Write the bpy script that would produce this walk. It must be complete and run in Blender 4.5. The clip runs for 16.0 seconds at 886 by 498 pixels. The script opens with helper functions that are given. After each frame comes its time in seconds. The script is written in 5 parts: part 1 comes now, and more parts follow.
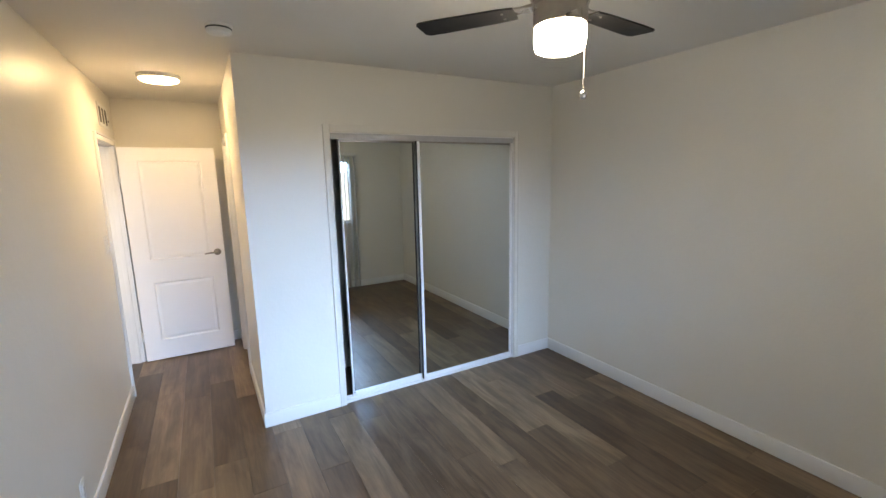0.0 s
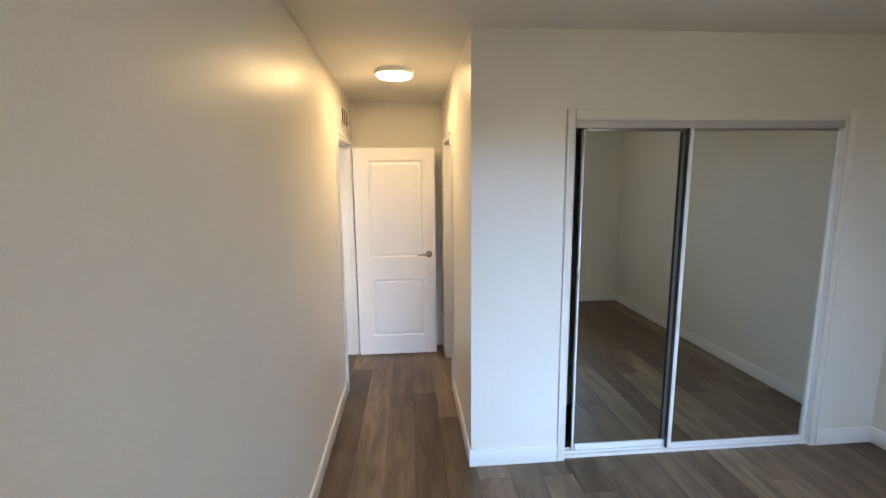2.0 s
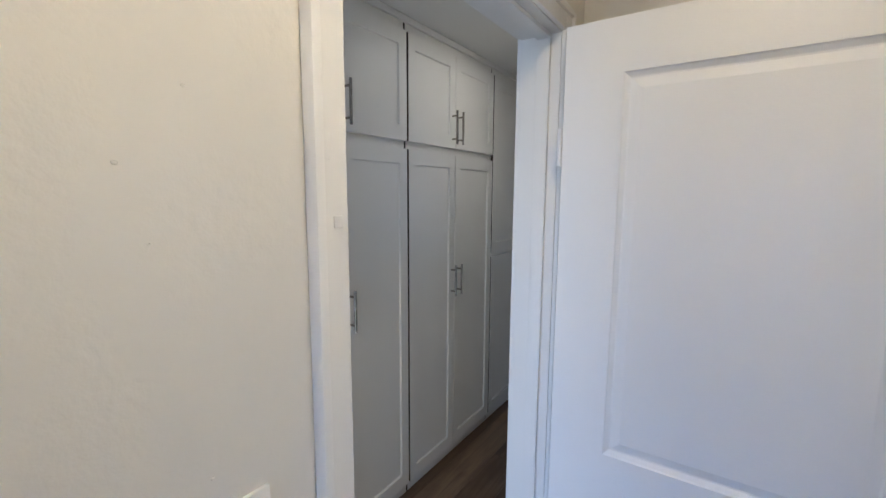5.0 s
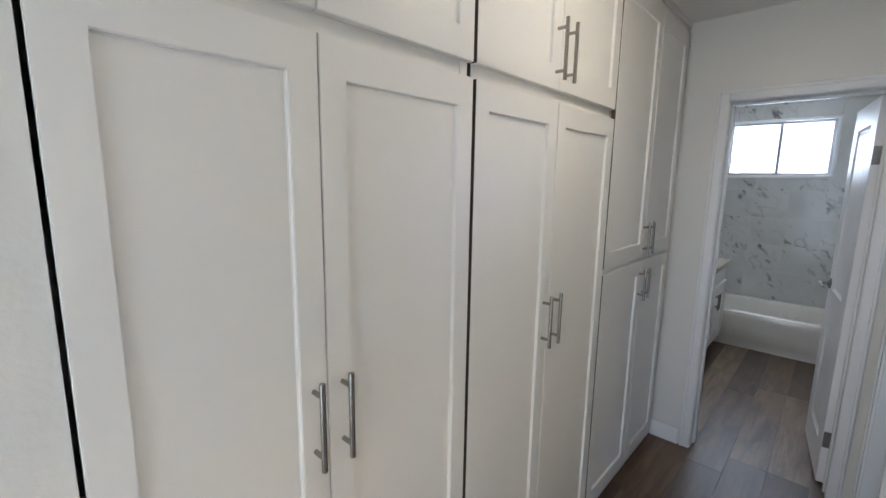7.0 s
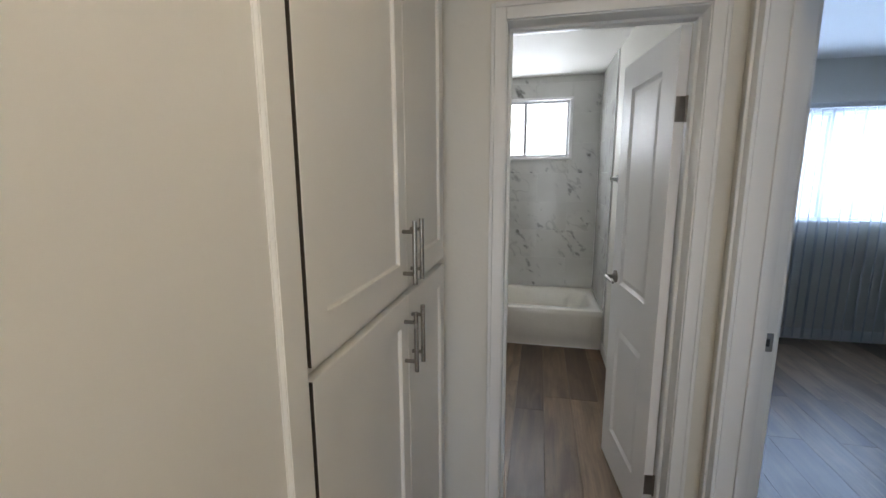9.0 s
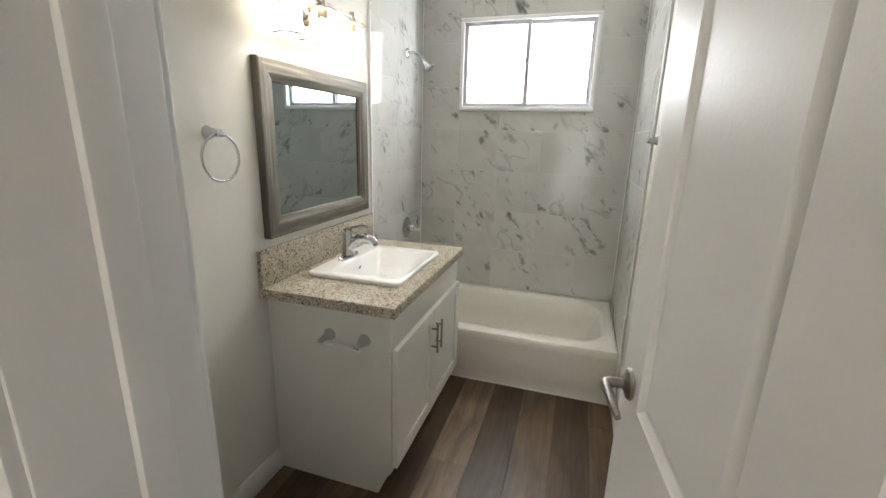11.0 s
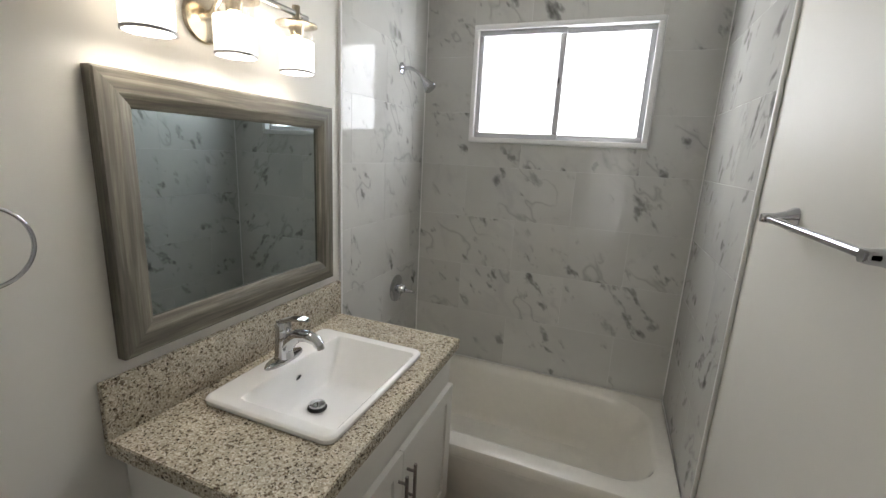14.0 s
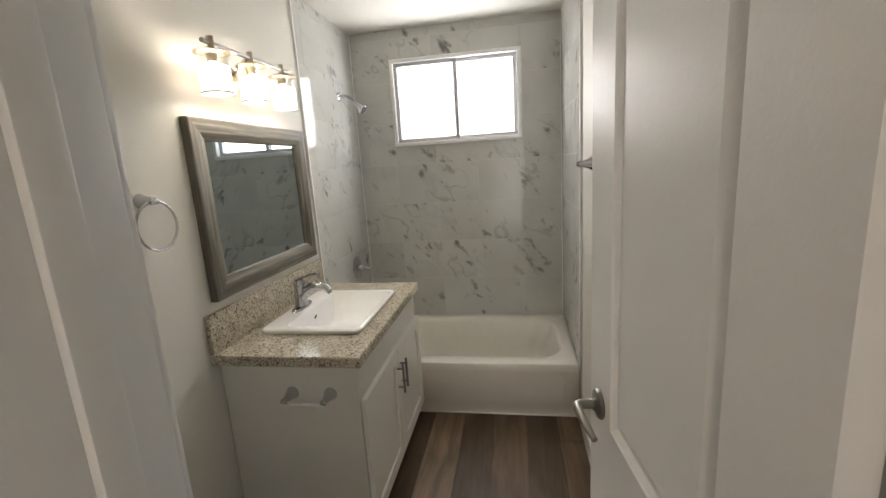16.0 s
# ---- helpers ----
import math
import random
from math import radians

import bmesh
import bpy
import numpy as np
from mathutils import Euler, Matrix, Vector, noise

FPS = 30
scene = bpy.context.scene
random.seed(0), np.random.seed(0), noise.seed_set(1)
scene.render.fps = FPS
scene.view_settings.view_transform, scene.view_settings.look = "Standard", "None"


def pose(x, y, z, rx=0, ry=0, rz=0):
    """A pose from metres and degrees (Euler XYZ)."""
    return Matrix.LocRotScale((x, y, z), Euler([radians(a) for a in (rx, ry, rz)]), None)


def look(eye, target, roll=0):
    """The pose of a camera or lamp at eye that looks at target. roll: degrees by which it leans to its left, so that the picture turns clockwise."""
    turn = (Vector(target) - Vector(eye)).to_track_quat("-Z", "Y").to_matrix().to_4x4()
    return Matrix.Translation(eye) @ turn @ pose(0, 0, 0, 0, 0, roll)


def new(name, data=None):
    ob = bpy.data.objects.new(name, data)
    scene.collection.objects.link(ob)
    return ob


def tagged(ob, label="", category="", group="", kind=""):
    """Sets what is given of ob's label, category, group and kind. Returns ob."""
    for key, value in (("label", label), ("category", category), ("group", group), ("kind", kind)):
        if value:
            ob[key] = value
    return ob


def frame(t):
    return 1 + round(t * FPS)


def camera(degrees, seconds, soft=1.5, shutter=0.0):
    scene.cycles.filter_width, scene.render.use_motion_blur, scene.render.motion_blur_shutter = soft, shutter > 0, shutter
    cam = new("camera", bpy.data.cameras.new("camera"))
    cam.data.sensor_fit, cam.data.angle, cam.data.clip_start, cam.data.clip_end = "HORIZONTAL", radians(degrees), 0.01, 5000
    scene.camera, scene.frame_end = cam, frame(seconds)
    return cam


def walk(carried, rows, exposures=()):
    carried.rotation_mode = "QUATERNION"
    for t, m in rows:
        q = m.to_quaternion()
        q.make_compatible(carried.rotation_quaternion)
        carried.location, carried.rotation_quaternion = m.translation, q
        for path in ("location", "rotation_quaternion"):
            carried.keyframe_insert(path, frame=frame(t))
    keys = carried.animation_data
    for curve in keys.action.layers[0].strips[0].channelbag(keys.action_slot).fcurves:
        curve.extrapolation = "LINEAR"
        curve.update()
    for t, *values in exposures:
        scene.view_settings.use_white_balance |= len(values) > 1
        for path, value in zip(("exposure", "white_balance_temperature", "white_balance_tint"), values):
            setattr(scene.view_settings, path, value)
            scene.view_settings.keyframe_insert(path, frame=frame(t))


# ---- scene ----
cam = camera(92.5, 16.0)
PATH = [
    (0, (-0.056, -0.303, 1.716), (0.908, 1.417, 1.38), -1.3),
    (0.5, (-0.106, -0.391, 1.746), (0.645, 1.431, 1.405), -1.1),
    (1, (-0.111, -0.384, 1.728), (0.459, 1.503, 1.387), -1.1),
    (1.5, (-0.103, -0.09, 1.706), (0.258, 1.852, 1.388), -1.0),
    (2, (-0.163, 0.384, 1.688), (-0.007, 2.356, 1.39), -0.6),
    (2.5, (-0.156, 0.909, 1.682), (-0.168, 2.889, 1.399), -0.3),
    (3, (-0.216, 1.476, 1.66), (-0.366, 3.453, 1.4), -0.2),
    (3.5, (-0.216, 2.016, 1.632), (-0.497, 3.981, 1.387), -0.1),
    (4, (-0.263, 2.562, 1.622), (-0.727, 4.495, 1.397), -0.2),
    (4.5, (-0.304, 3.017, 1.657), (-1.032, 4.862, 1.403), -0.1),
    (5, (-0.319, 3.439, 1.648), (-1.432, 5.08, 1.389), 0.3),
    (5.2, (-0.36, 3.571, 1.633), (-1.606, 5.114, 1.377), 0.4),
    (7.3, (-1.057, 4.343, 1.606), (-2.399, 5.79, 1.284), 0.9),
    (7.5, (-1.111, 4.415, 1.598), (-2.327, 5.972, 1.286), 0.3),
    (8, (-1.243, 4.709, 1.568), (-2.109, 6.486, 1.268), 0.0),
    (8.5, (-1.314, 5.068, 1.552), (-1.857, 6.966, 1.234), -0.2),
    (8.7, (-1.348, 5.231, 1.543), (-1.783, 7.156, 1.221), -0.3),
    (10.8, (-1.119, 6.812, 1.499), (-1.654, 8.671, 0.993), 1.5),
    (11, (-1.092, 6.896, 1.496), (-1.665, 8.744, 0.986), 1.6),
    (11.5, (-1.109, 7.036, 1.517), (-1.756, 8.863, 1.025), 1.5),
    (12, (-1.165, 7.18, 1.527), (-1.862, 8.992, 1.047), 1.7),
    (12.5, (-1.21, 7.314, 1.514), (-1.916, 9.121, 1.028), 2.3),
    (13, (-1.227, 7.518, 1.544), (-1.937, 9.32, 1.043), 2.8),
    (13.5, (-1.201, 7.63, 1.572), (-1.897, 9.435, 1.063), 3.5),
    (14, (-1.188, 7.655, 1.622), (-1.883, 9.477, 1.178), 3.0),
    (14.5, (-1.191, 7.629, 1.642), (-1.889, 9.46, 1.24), 2.0),
    (15, (-1.209, 7.457, 1.609), (-1.873, 9.306, 1.234), 0.3),
    (15.5, (-1.219, 7.128, 1.577), (-1.805, 9.003, 1.2), -1.5),
    (16, (-1.116, 6.879, 1.545), (-1.453, 8.811, 1.152), -3.7),
]
EXPOSURES = [
    (0.0, 0.80, 8200, 13), (2.0, 0.60, 8500, 13), (3.0, 0.32, 7800, 13), (4.0, 0.05, 5850, 11), (4.6, 0.02, 5650, 11),
    (5.2, 0.12, 5500, 10), (7.3, 1.00, 6050, 11), (8.7, 0.96, 6600, 11), (10.8, 1.50, 7500, 11), (11.5, 1.48, 7500, 11),
    (12.5, 1.12, 7400, 12), (13.7, 1.02, 7300, 12), (14.5, 0.74, 7500, 13), (15.5, 0.94, 7500, 13), (16.0, 1.08, 8000, 13),
]
H = 2.50
BED1_W, BATH_W, BED2_W, HALL_W, ENSUITE_W = 300.0, 8.2, 48.0, 11.0, 7.0
CORR_L, FAN_L, HALL_L, VAN_L, SKY_L = 51.0, 64.0, 19.0, 1.5, 1.5
walk(cam, [(t, look(eye, target, roll)) for t, eye, target, roll in PATH], EXPOSURES)

# ---- world and daylight ----
world = bpy.data.worlds.new("sky")
scene.world = world
world.use_nodes = True
_wn = world.node_tree.nodes
_sky = _wn.new("ShaderNodeTexSky")
_sky.sky_type, _sky.sun_disc = "NISHITA", False
_sky.sun_elevation, _sky.sun_rotation = radians(42), radians(200)
world.node_tree.links.new(_sky.outputs[0], _wn["Background"].inputs[0])
_wn["Background"].inputs[1].default_value = 0.1

DAY = (0.27, 0.52, 1.0)


def window_light(name, x, y, z, width, height, watts, colour, turn, tilt=90, spread=180):
    """Area lamp for sky light through a window or an added opening, shining along the wall's normal."""
    d = bpy.data.lights.new(name, "AREA")
    d.shape, d.size, d.size_y, d.energy, d.color = "RECTANGLE", width, height, watts, colour
    d.spread = radians(spread)
    ob = new(name, d)
    ob.matrix_world = pose(x, y, z, tilt, 0, turn)
    return ob


window_light("bedroom_window_light", 1.0, -4.0, 2.75, 4.0, 1.8, BED1_W, DAY, 2, 74, 100)
window_light("bath_window_light", -1.507, 10.12, 1.99, 0.84, 0.52, BATH_W, (0.76, 0.85, 1.0), 180)
window_light("second_bedroom_window_light", 1.085, 10.06, 1.59, 1.90, 0.92, BED2_W, (0.42, 0.62, 1.0), 180)

# Added lamp in an unseen opening; stands for daylight reaching the hall's start.
window_light("hall_opening_light", -1.24, 2.66, 1.04, 0.74, 2.0, HALL_W, (0.82, 0.895, 1.0), 0)
# No window is built here: a lamp added to bring daylight into the ensuite.
window_light("ensuite_fill_light", 2.14, 4.35, 1.6, 0.76, 0.76, ENSUITE_W, (0.76, 0.85, 1.0), 90)

# ---- materials ----


def material(name):
    m = bpy.data.materials.new(name)
    m.use_nodes = True
    return m, m.node_tree, m.node_tree.nodes["Principled BSDF"]


def node(tree, kind, **inputs):
    n = tree.nodes.new(kind)
    for k, v in inputs.items():
        n.inputs[k.replace("_", " ")].default_value = v
    return n


def coords(tree, scale=(1, 1, 1), turn=(0, 0, 0), spread=0.0):
    """Object-space coordinates in metres, moved by the object's random number."""
    tc = tree.nodes.new("ShaderNodeTexCoord")
    mp = tree.nodes.new("ShaderNodeMapping")
    mp.inputs["Scale"].default_value = scale
    mp.inputs["Rotation"].default_value = turn
    tree.links.new(tc.outputs["Object"], mp.inputs["Vector"])
    if spread:
        info = tree.nodes.new("ShaderNodeObjectInfo")
        mul = tree.nodes.new("ShaderNodeMath")
        mul.operation, mul.inputs[1].default_value = "MULTIPLY", spread
        tree.links.new(info.outputs["Random"], mul.inputs[0])
        tree.links.new(mul.outputs[0], mp.inputs["Location"])
    return mp.outputs[0]


def ramp(tree, source, stops, mode="LINEAR"):
    r = tree.nodes.new("ShaderNodeValToRGB")
    r.color_ramp.interpolation = mode
    els = r.color_ramp.elements
    while len(els) < len(stops):
        els.new(0.5)
    for e, (p, c) in zip(els, stops):
        e.position, e.color = p, (*c, 1) if len(c) == 3 else c
    tree.links.new(source, r.inputs[0])
    return r.outputs[0]


def noise_tex(tree, vector, scale, detail=4.0, rough=0.5, distort=0.0):
    n = node(tree, "ShaderNodeTexNoise", Scale=scale, Detail=detail, Roughness=rough, Distortion=distort)
    tree.links.new(vector, n.inputs["Vector"])
    return n.outputs[0]


def mix(tree, a, b, fac, kind="MIX"):
    m = tree.nodes.new("ShaderNodeMix")
    m.data_type, m.blend_type = "RGBA", kind
    for sock, v in ((m.inputs[0], fac), (m.inputs[6], a), (m.inputs[7], b)):
        if isinstance(v, (int, float)):
            sock.default_value = v
        elif isinstance(v, tuple):
            sock.default_value = (*v, 1)
        else:
            tree.links.new(v, sock)
    return m.outputs[2]


def bump(tree, bsdf, height, strength, distance):
    b = node(tree, "ShaderNodeBump", Strength=strength, Distance=distance)
    tree.links.new(height, b.inputs["Height"])
    tree.links.new(b.outputs[0], bsdf.inputs["Normal"])


def paint(name, colour, rough, relief=0.0012, size=140, spec=0.5, strength=0.35):
    """Rolled wall paint: fine orange peel, faint broad unevenness."""
    m, t, b = material(name)
    v = coords(t)
    broad = noise_tex(t, v, 1.3, 3)
    dark = tuple(c * 0.955 for c in colour)
    t.links.new(ramp(t, broad, [(0.3, dark), (0.7, colour)]), b.inputs["Base Color"])
    peel = t.nodes.new("ShaderNodeMath")
    peel.operation, peel.inputs[1].default_value = "MULTIPLY_ADD", 1.6
    t.links.new(noise_tex(t, v, size * 0.33, 2, 0.5, 0.6), peel.inputs[0])
    t.links.new(noise_tex(t, v, size, 3, 0.6), peel.inputs[2])
    fine = peel.outputs[0]
    r = t.nodes.new("ShaderNodeMapRange")
    r.inputs["To Min"].default_value, r.inputs["To Max"].default_value = rough - 0.05, rough + 0.07
    t.links.new(noise_tex(t, v, 5.0, 4), r.inputs["Value"])
    t.links.new(r.outputs[0], b.inputs["Roughness"])
    b.inputs["Specular IOR Level"].default_value = spec
    bump(t, b, fine, strength, relief)
    return m


def plain(name, colour, rough, metal=0.0, spec=0.5, wear=0.06):
    m, t, b = material(name)
    v = coords(t)
    n = noise_tex(t, v, 35, 4)
    t.links.new(ramp(t, n, [(0.3, tuple(c * (1 - wear) for c in colour)), (0.7, colour)]), b.inputs["Base Color"])
    r = t.nodes.new("ShaderNodeMapRange")
    r.inputs["To Min"].default_value, r.inputs["To Max"].default_value = rough * 0.8, rough * 1.3
    t.links.new(noise_tex(t, v, 12, 3), r.inputs["Value"])
    t.links.new(r.outputs[0], b.inputs["Roughness"])
    b.inputs["Metallic"].default_value = metal
    b.inputs["Specular IOR Level"].default_value = spec
    return m


def glow(name, colour, strength):
    m, t, b = material(name)
    b.inputs["Base Color"].default_value = (0.8, 0.8, 0.8, 1)
    b.inputs["Emission Color"].default_value = (*colour, 1)
    b.inputs["Emission Strength"].default_value = strength
    return m


BACKDROP = glow("bright_overcast_sky", (0.93, 0.97, 1.0), SKY_L)
BACKDROP_DIM = glow("pale_overcast_sky", (0.80, 0.90, 1.0), SKY_L * 0.27)
WALL = paint("wall_paint", (0.745, 0.722, 0.662), 0.38, relief=0.0026, size=66, strength=0.30)
WALL_SMOOTH = paint("smooth_wall_paint", (0.755, 0.735, 0.68), 0.50, spec=0.15, relief=0.0010, size=85, strength=0.16)
CEIL = paint("ceiling_paint", (0.79, 0.77, 0.72), 0.6, relief=0.0015, size=120)
TRIM = paint("trim_paint", (0.81, 0.805, 0.79), 0.33, relief=0.0005, size=60)
DOOR = paint("door_paint", (0.89, 0.887, 0.89), 0.36, relief=0.0006, size=180)
CAB = paint("cabinet_paint", (0.80, 0.78, 0.73), 0.40, relief=0.0004, size=90)
WHITE = plain("white_plastic", (0.82, 0.82, 0.80), 0.35)
PORC = plain("porcelain", (0.92, 0.92, 0.915), 0.10, wear=0.02)
TUBM = plain("tub_enamel", (0.83, 0.80, 0.73), 0.10, wear=0.03)
CHROME = plain("chrome", (0.56, 0.57, 0.59), 0.06, metal=1.0, wear=0.1)
NICKEL = plain("brushed_nickel", (0.50, 0.46, 0.41), 0.27, metal=1.0, wear=0.12)
STEEL = plain("satin_steel", (0.33, 0.31, 0.29), 0.28, metal=1.0, wear=0.12)
ALU = plain("white_enamelled_metal", (0.80, 0.80, 0.79), 0.28, wear=0.05)
BLACK = plain("black_blade", (0.010, 0.0095, 0.0095), 0.55, spec=0.2)
PULL = plain("satin_nickel_pull", (0.36, 0.335, 0.305), 0.24, metal=1.0, wear=0.12)
# Near-black; also stands for the shade inside holes, slots and gaps.
DARK = plain("dark_void", (0.02, 0.02, 0.02), 0.7)
BRASS = plain("warm_nickel", (0.55, 0.47, 0.36), 0.22, metal=1.0, wear=0.1)
# Dark brown for the shade painted along the cabinet seams.
SEAM_SHADE = plain("seam_shade", (0.060, 0.047, 0.035), 0.8, wear=0.3)
GREYT = plain("grey_channel", (0.5, 0.5, 0.52), 0.3, wear=0.1)


def mirror_mat(name, tint):
    m, t, b = material(name)
    b.inputs["Base Color"].default_value = (*tint, 1)
    b.inputs["Metallic"].default_value, b.inputs["Roughness"].default_value = 1.0, 0.012
    return m


MIRROR = mirror_mat("silvered_mirror", (0.66, 0.70, 0.685))
MIRROR_GREY = mirror_mat("grey_tinted_mirror", (0.46, 0.52, 0.535))


def glass_mat(name, tint=(1, 1, 1), rough=0.0, gloss=0.07):
    m, t, b = material(name)
    out = t.nodes["Material Output"]
    tr, gl, mx = t.nodes.new("ShaderNodeBsdfTransparent"), t.nodes.new("ShaderNodeBsdfGlossy"), t.nodes.new("ShaderNodeMixShader")
    tr.inputs[0].default_value = (*tint, 1)
    gl.inputs["Roughness"].default_value = rough
    mx.inputs[0].default_value = gloss
    t.links.new(tr.outputs[0], mx.inputs[1])
    t.links.new(gl.outputs[0], mx.inputs[2])
    t.links.new(mx.outputs[0], out.inputs["Surface"])
    return m


GLASS = glass_mat("clear_glass")
FROST = glass_mat("obscure_glass", (0.97, 0.985, 1.0), 0.25)


def plank_mat():
    m, t, b = material("vinyl_plank")
    v = coords(t, (1, 1, 1), spread=37.0)
    info = t.nodes.new("ShaderNodeObjectInfo")
    tone = ramp(t, info.outputs["Random"], [(0.0, (0.092, 0.060, 0.037)), (0.35, (0.130, 0.087, 0.054)), (0.75, (0.164, 0.112, 0.071)), (1.0, (0.255, 0.186, 0.122))])
    st = coords(t, (18, 1.9, 18), spread=37.0)
    grain = noise_tex(t, st, 1.0, 7, 0.62, 0.6)
    st2 = coords(t, (90, 2.5, 90), spread=37.0)
    fine = noise_tex(t, st2, 1.0, 5, 0.6)
    blot = noise_tex(t, coords(t, (7, 2.2, 7), spread=37.0), 1.0, 4, 0.55, 1.2)
    c1 = mix(t, tone, ramp(t, grain, [(0.28, (0.38, 0.35, 0.33)), (0.62, (1.22, 1.20, 1.17))]), 0.7, "MULTIPLY")
    c2 = mix(t, c1, ramp(t, fine, [(0.3, (0.72, 0.70, 0.68)), (0.7, (1.14, 1.14, 1.14))]), 0.6, "MULTIPLY")
    c3 = mix(t, c2, ramp(t, blot, [(0.35, (0.72, 0.66, 0.62)), (0.6, (1.12, 1.12, 1.12))]), 0.7, "MULTIPLY")
    t.links.new(c3, b.inputs["Base Color"])
    r = t.nodes.new("ShaderNodeMapRange")
    r.inputs["To Min"].default_value, r.inputs["To Max"].default_value = 0.28, 0.46
    t.links.new(grain, r.inputs["Value"])
    t.links.new(r.outputs[0], b.inputs["Roughness"])
    b.inputs["Specular IOR Level"].default_value = 0.40
    bump(t, b, fine, 0.25, 0.0006)
    return m


PLANK = plank_mat()


def marble_mat():
    m, t, b = material("marble_tile")
    v = coords(t, (1, 1, 1), (0.929, 0.0, 0.582), spread=23.0)
    long = t.nodes.new("ShaderNodeMapping")
    long.inputs["Scale"].default_value = (1.0, 0.30, 1.0)
    t.links.new(v, long.inputs["Vector"])

    def ridge(scale, detail, distort, width):
        """Thin lines where a noise crosses its middle."""
        n = noise_tex(t, long.outputs[0], scale, detail, 0.58, distort)
        off = t.nodes.new("ShaderNodeMath")
        off.operation, off.inputs[1].default_value = "SUBTRACT", 0.5
        t.links.new(n, off.inputs[0])
        size = t.nodes.new("ShaderNodeMath")
        size.operation = "ABSOLUTE"
        t.links.new(off.outputs[0], size.inputs[0])
        return ramp(t, size.outputs[0], [(0.0, (1, 1, 1)), (width * 0.35, (0.55, 0.55, 0.55)), (width, (0, 0, 0))])

    slim = t.nodes.new("ShaderNodeMapping")
    slim.inputs["Scale"].default_value = (1.0, 0.17, 1.0)
    t.links.new(v, slim.inputs["Vector"])
    stroke = ramp(t, noise_tex(t, slim.outputs[0], 16.0, 3.4, 0.55, 0.05), [(0.575, (0, 0, 0)), (0.655, (0.62, 0.62, 0.62)), (0.74, (0.95, 0.95, 0.95))])
    vein = mix(t, mix(t, ridge(2.4, 3.4, 0.0, 0.012), (0, 0, 0), 0.66), stroke, 1.0, "LIGHTEN")
    patch = ramp(t, noise_tex(t, long.outputs[0], 3.6, 3, 0.5, 0.6), [(0.45, (0, 0, 0)), (0.55, (1, 1, 1))])
    mask = mix(t, vein, patch, 1.0, "MULTIPLY")
    cloud = noise_tex(t, long.outputs[0], 7.0, 5, 0.6, 0.8)
    smoke = mix(t, ramp(t, cloud, [(0.52, (0, 0, 0)), (0.72, (0.45, 0.45, 0.45))]), patch, 1.0, "MULTIPLY")
    base = ramp(t, noise_tex(t, v, 1.6, 4), [(0.35, (0.515, 0.51, 0.482)), (0.65, (0.595, 0.59, 0.562))])
    c1 = mix(t, base, (0.40, 0.395, 0.40), smoke)
    c2 = mix(t, c1, (0.125, 0.122, 0.116), mask)
    t.links.new(c2, b.inputs["Base Color"])
    b.inputs["Roughness"].default_value = 0.075
    b.inputs["Specular IOR Level"].default_value = 0.21
    bump(t, b, noise_tex(t, v, 9, 2), 0.04, 0.002)
    return m


MARBLE = marble_mat()
GROUT = plain("grout", (0.74, 0.74, 0.73), 0.7)


def granite_mat():
    m, t, b = material("speckled_quartz")
    v = coords(t)
    vo = node(t, "ShaderNodeTexVoronoi", Scale=250.0)
    t.links.new(v, vo.inputs["Vector"])
    cell = t.nodes.new("ShaderNodeSeparateColor")
    t.links.new(vo.outputs["Color"], cell.inputs[0])
    base = ramp(t, cell.outputs[0], [(0.0, (0.07, 0.052, 0.038)), (0.06, (0.25, 0.195, 0.14)), (0.15, (0.45, 0.40, 0.32)), (0.52, (0.565, 0.515, 0.42)), (0.84, (0.71, 0.67, 0.585))], "CONSTANT")
    vo2 = node(t, "ShaderNodeTexVoronoi", Scale=135.0)
    t.links.new(v, vo2.inputs["Vector"])
    cell2 = t.nodes.new("ShaderNodeSeparateColor")
    t.links.new(vo2.outputs["Color"], cell2.inputs[0])
    big = ramp(t, cell2.outputs[1], [(0.0, (0.22, 0.17, 0.13)), (0.085, (1, 1, 1))], "CONSTANT")
    c = mix(t, base, big, 0.75, "MULTIPLY")
    t.links.new(mix(t, c, ramp(t, noise_tex(t, v, 14, 3), [(0.3, (0.85, 0.84, 0.82)), (0.7, (1.05, 1.04, 1.02))]), 1.0, "MULTIPLY"), b.inputs["Base Color"])
    b.inputs["Roughness"].default_value = 0.13
    b.inputs["Specular IOR Level"].default_value = 0.32
    return m


GRANITE = granite_mat()


def driftwood_mat(name, axis):
    m, t, b = material(name)
    sc = [70, 70, 70]
    sc[axis] = 3.0
    v = coords(t, tuple(sc))
    g = noise_tex(t, v, 1.0, 6, 0.65, 0.4)
    sc2 = [18, 18, 18]
    sc2[axis] = 1.2
    g2 = noise_tex(t, coords(t, tuple(sc2)), 1.0, 4, 0.6)
    c = mix(t, ramp(t, g, [(0.25, (0.045, 0.040, 0.030)), (0.5, (0.128, 0.117, 0.091)), (0.78, (0.29, 0.27, 0.22))]), ramp(t, g2, [(0.3, (0.7, 0.69, 0.67)), (0.7, (1.2, 1.2, 1.2))]), 0.8, "MULTIPLY")
    t.links.new(c, b.inputs["Base Color"])
    b.inputs["Roughness"].default_value = 0.56
    bump(t, b, g, 0.35, 0.0012)
    return m


DRIFT_Y, DRIFT_Z = driftwood_mat("grey_wood_level", 1), driftwood_mat("grey_wood_upright", 2)


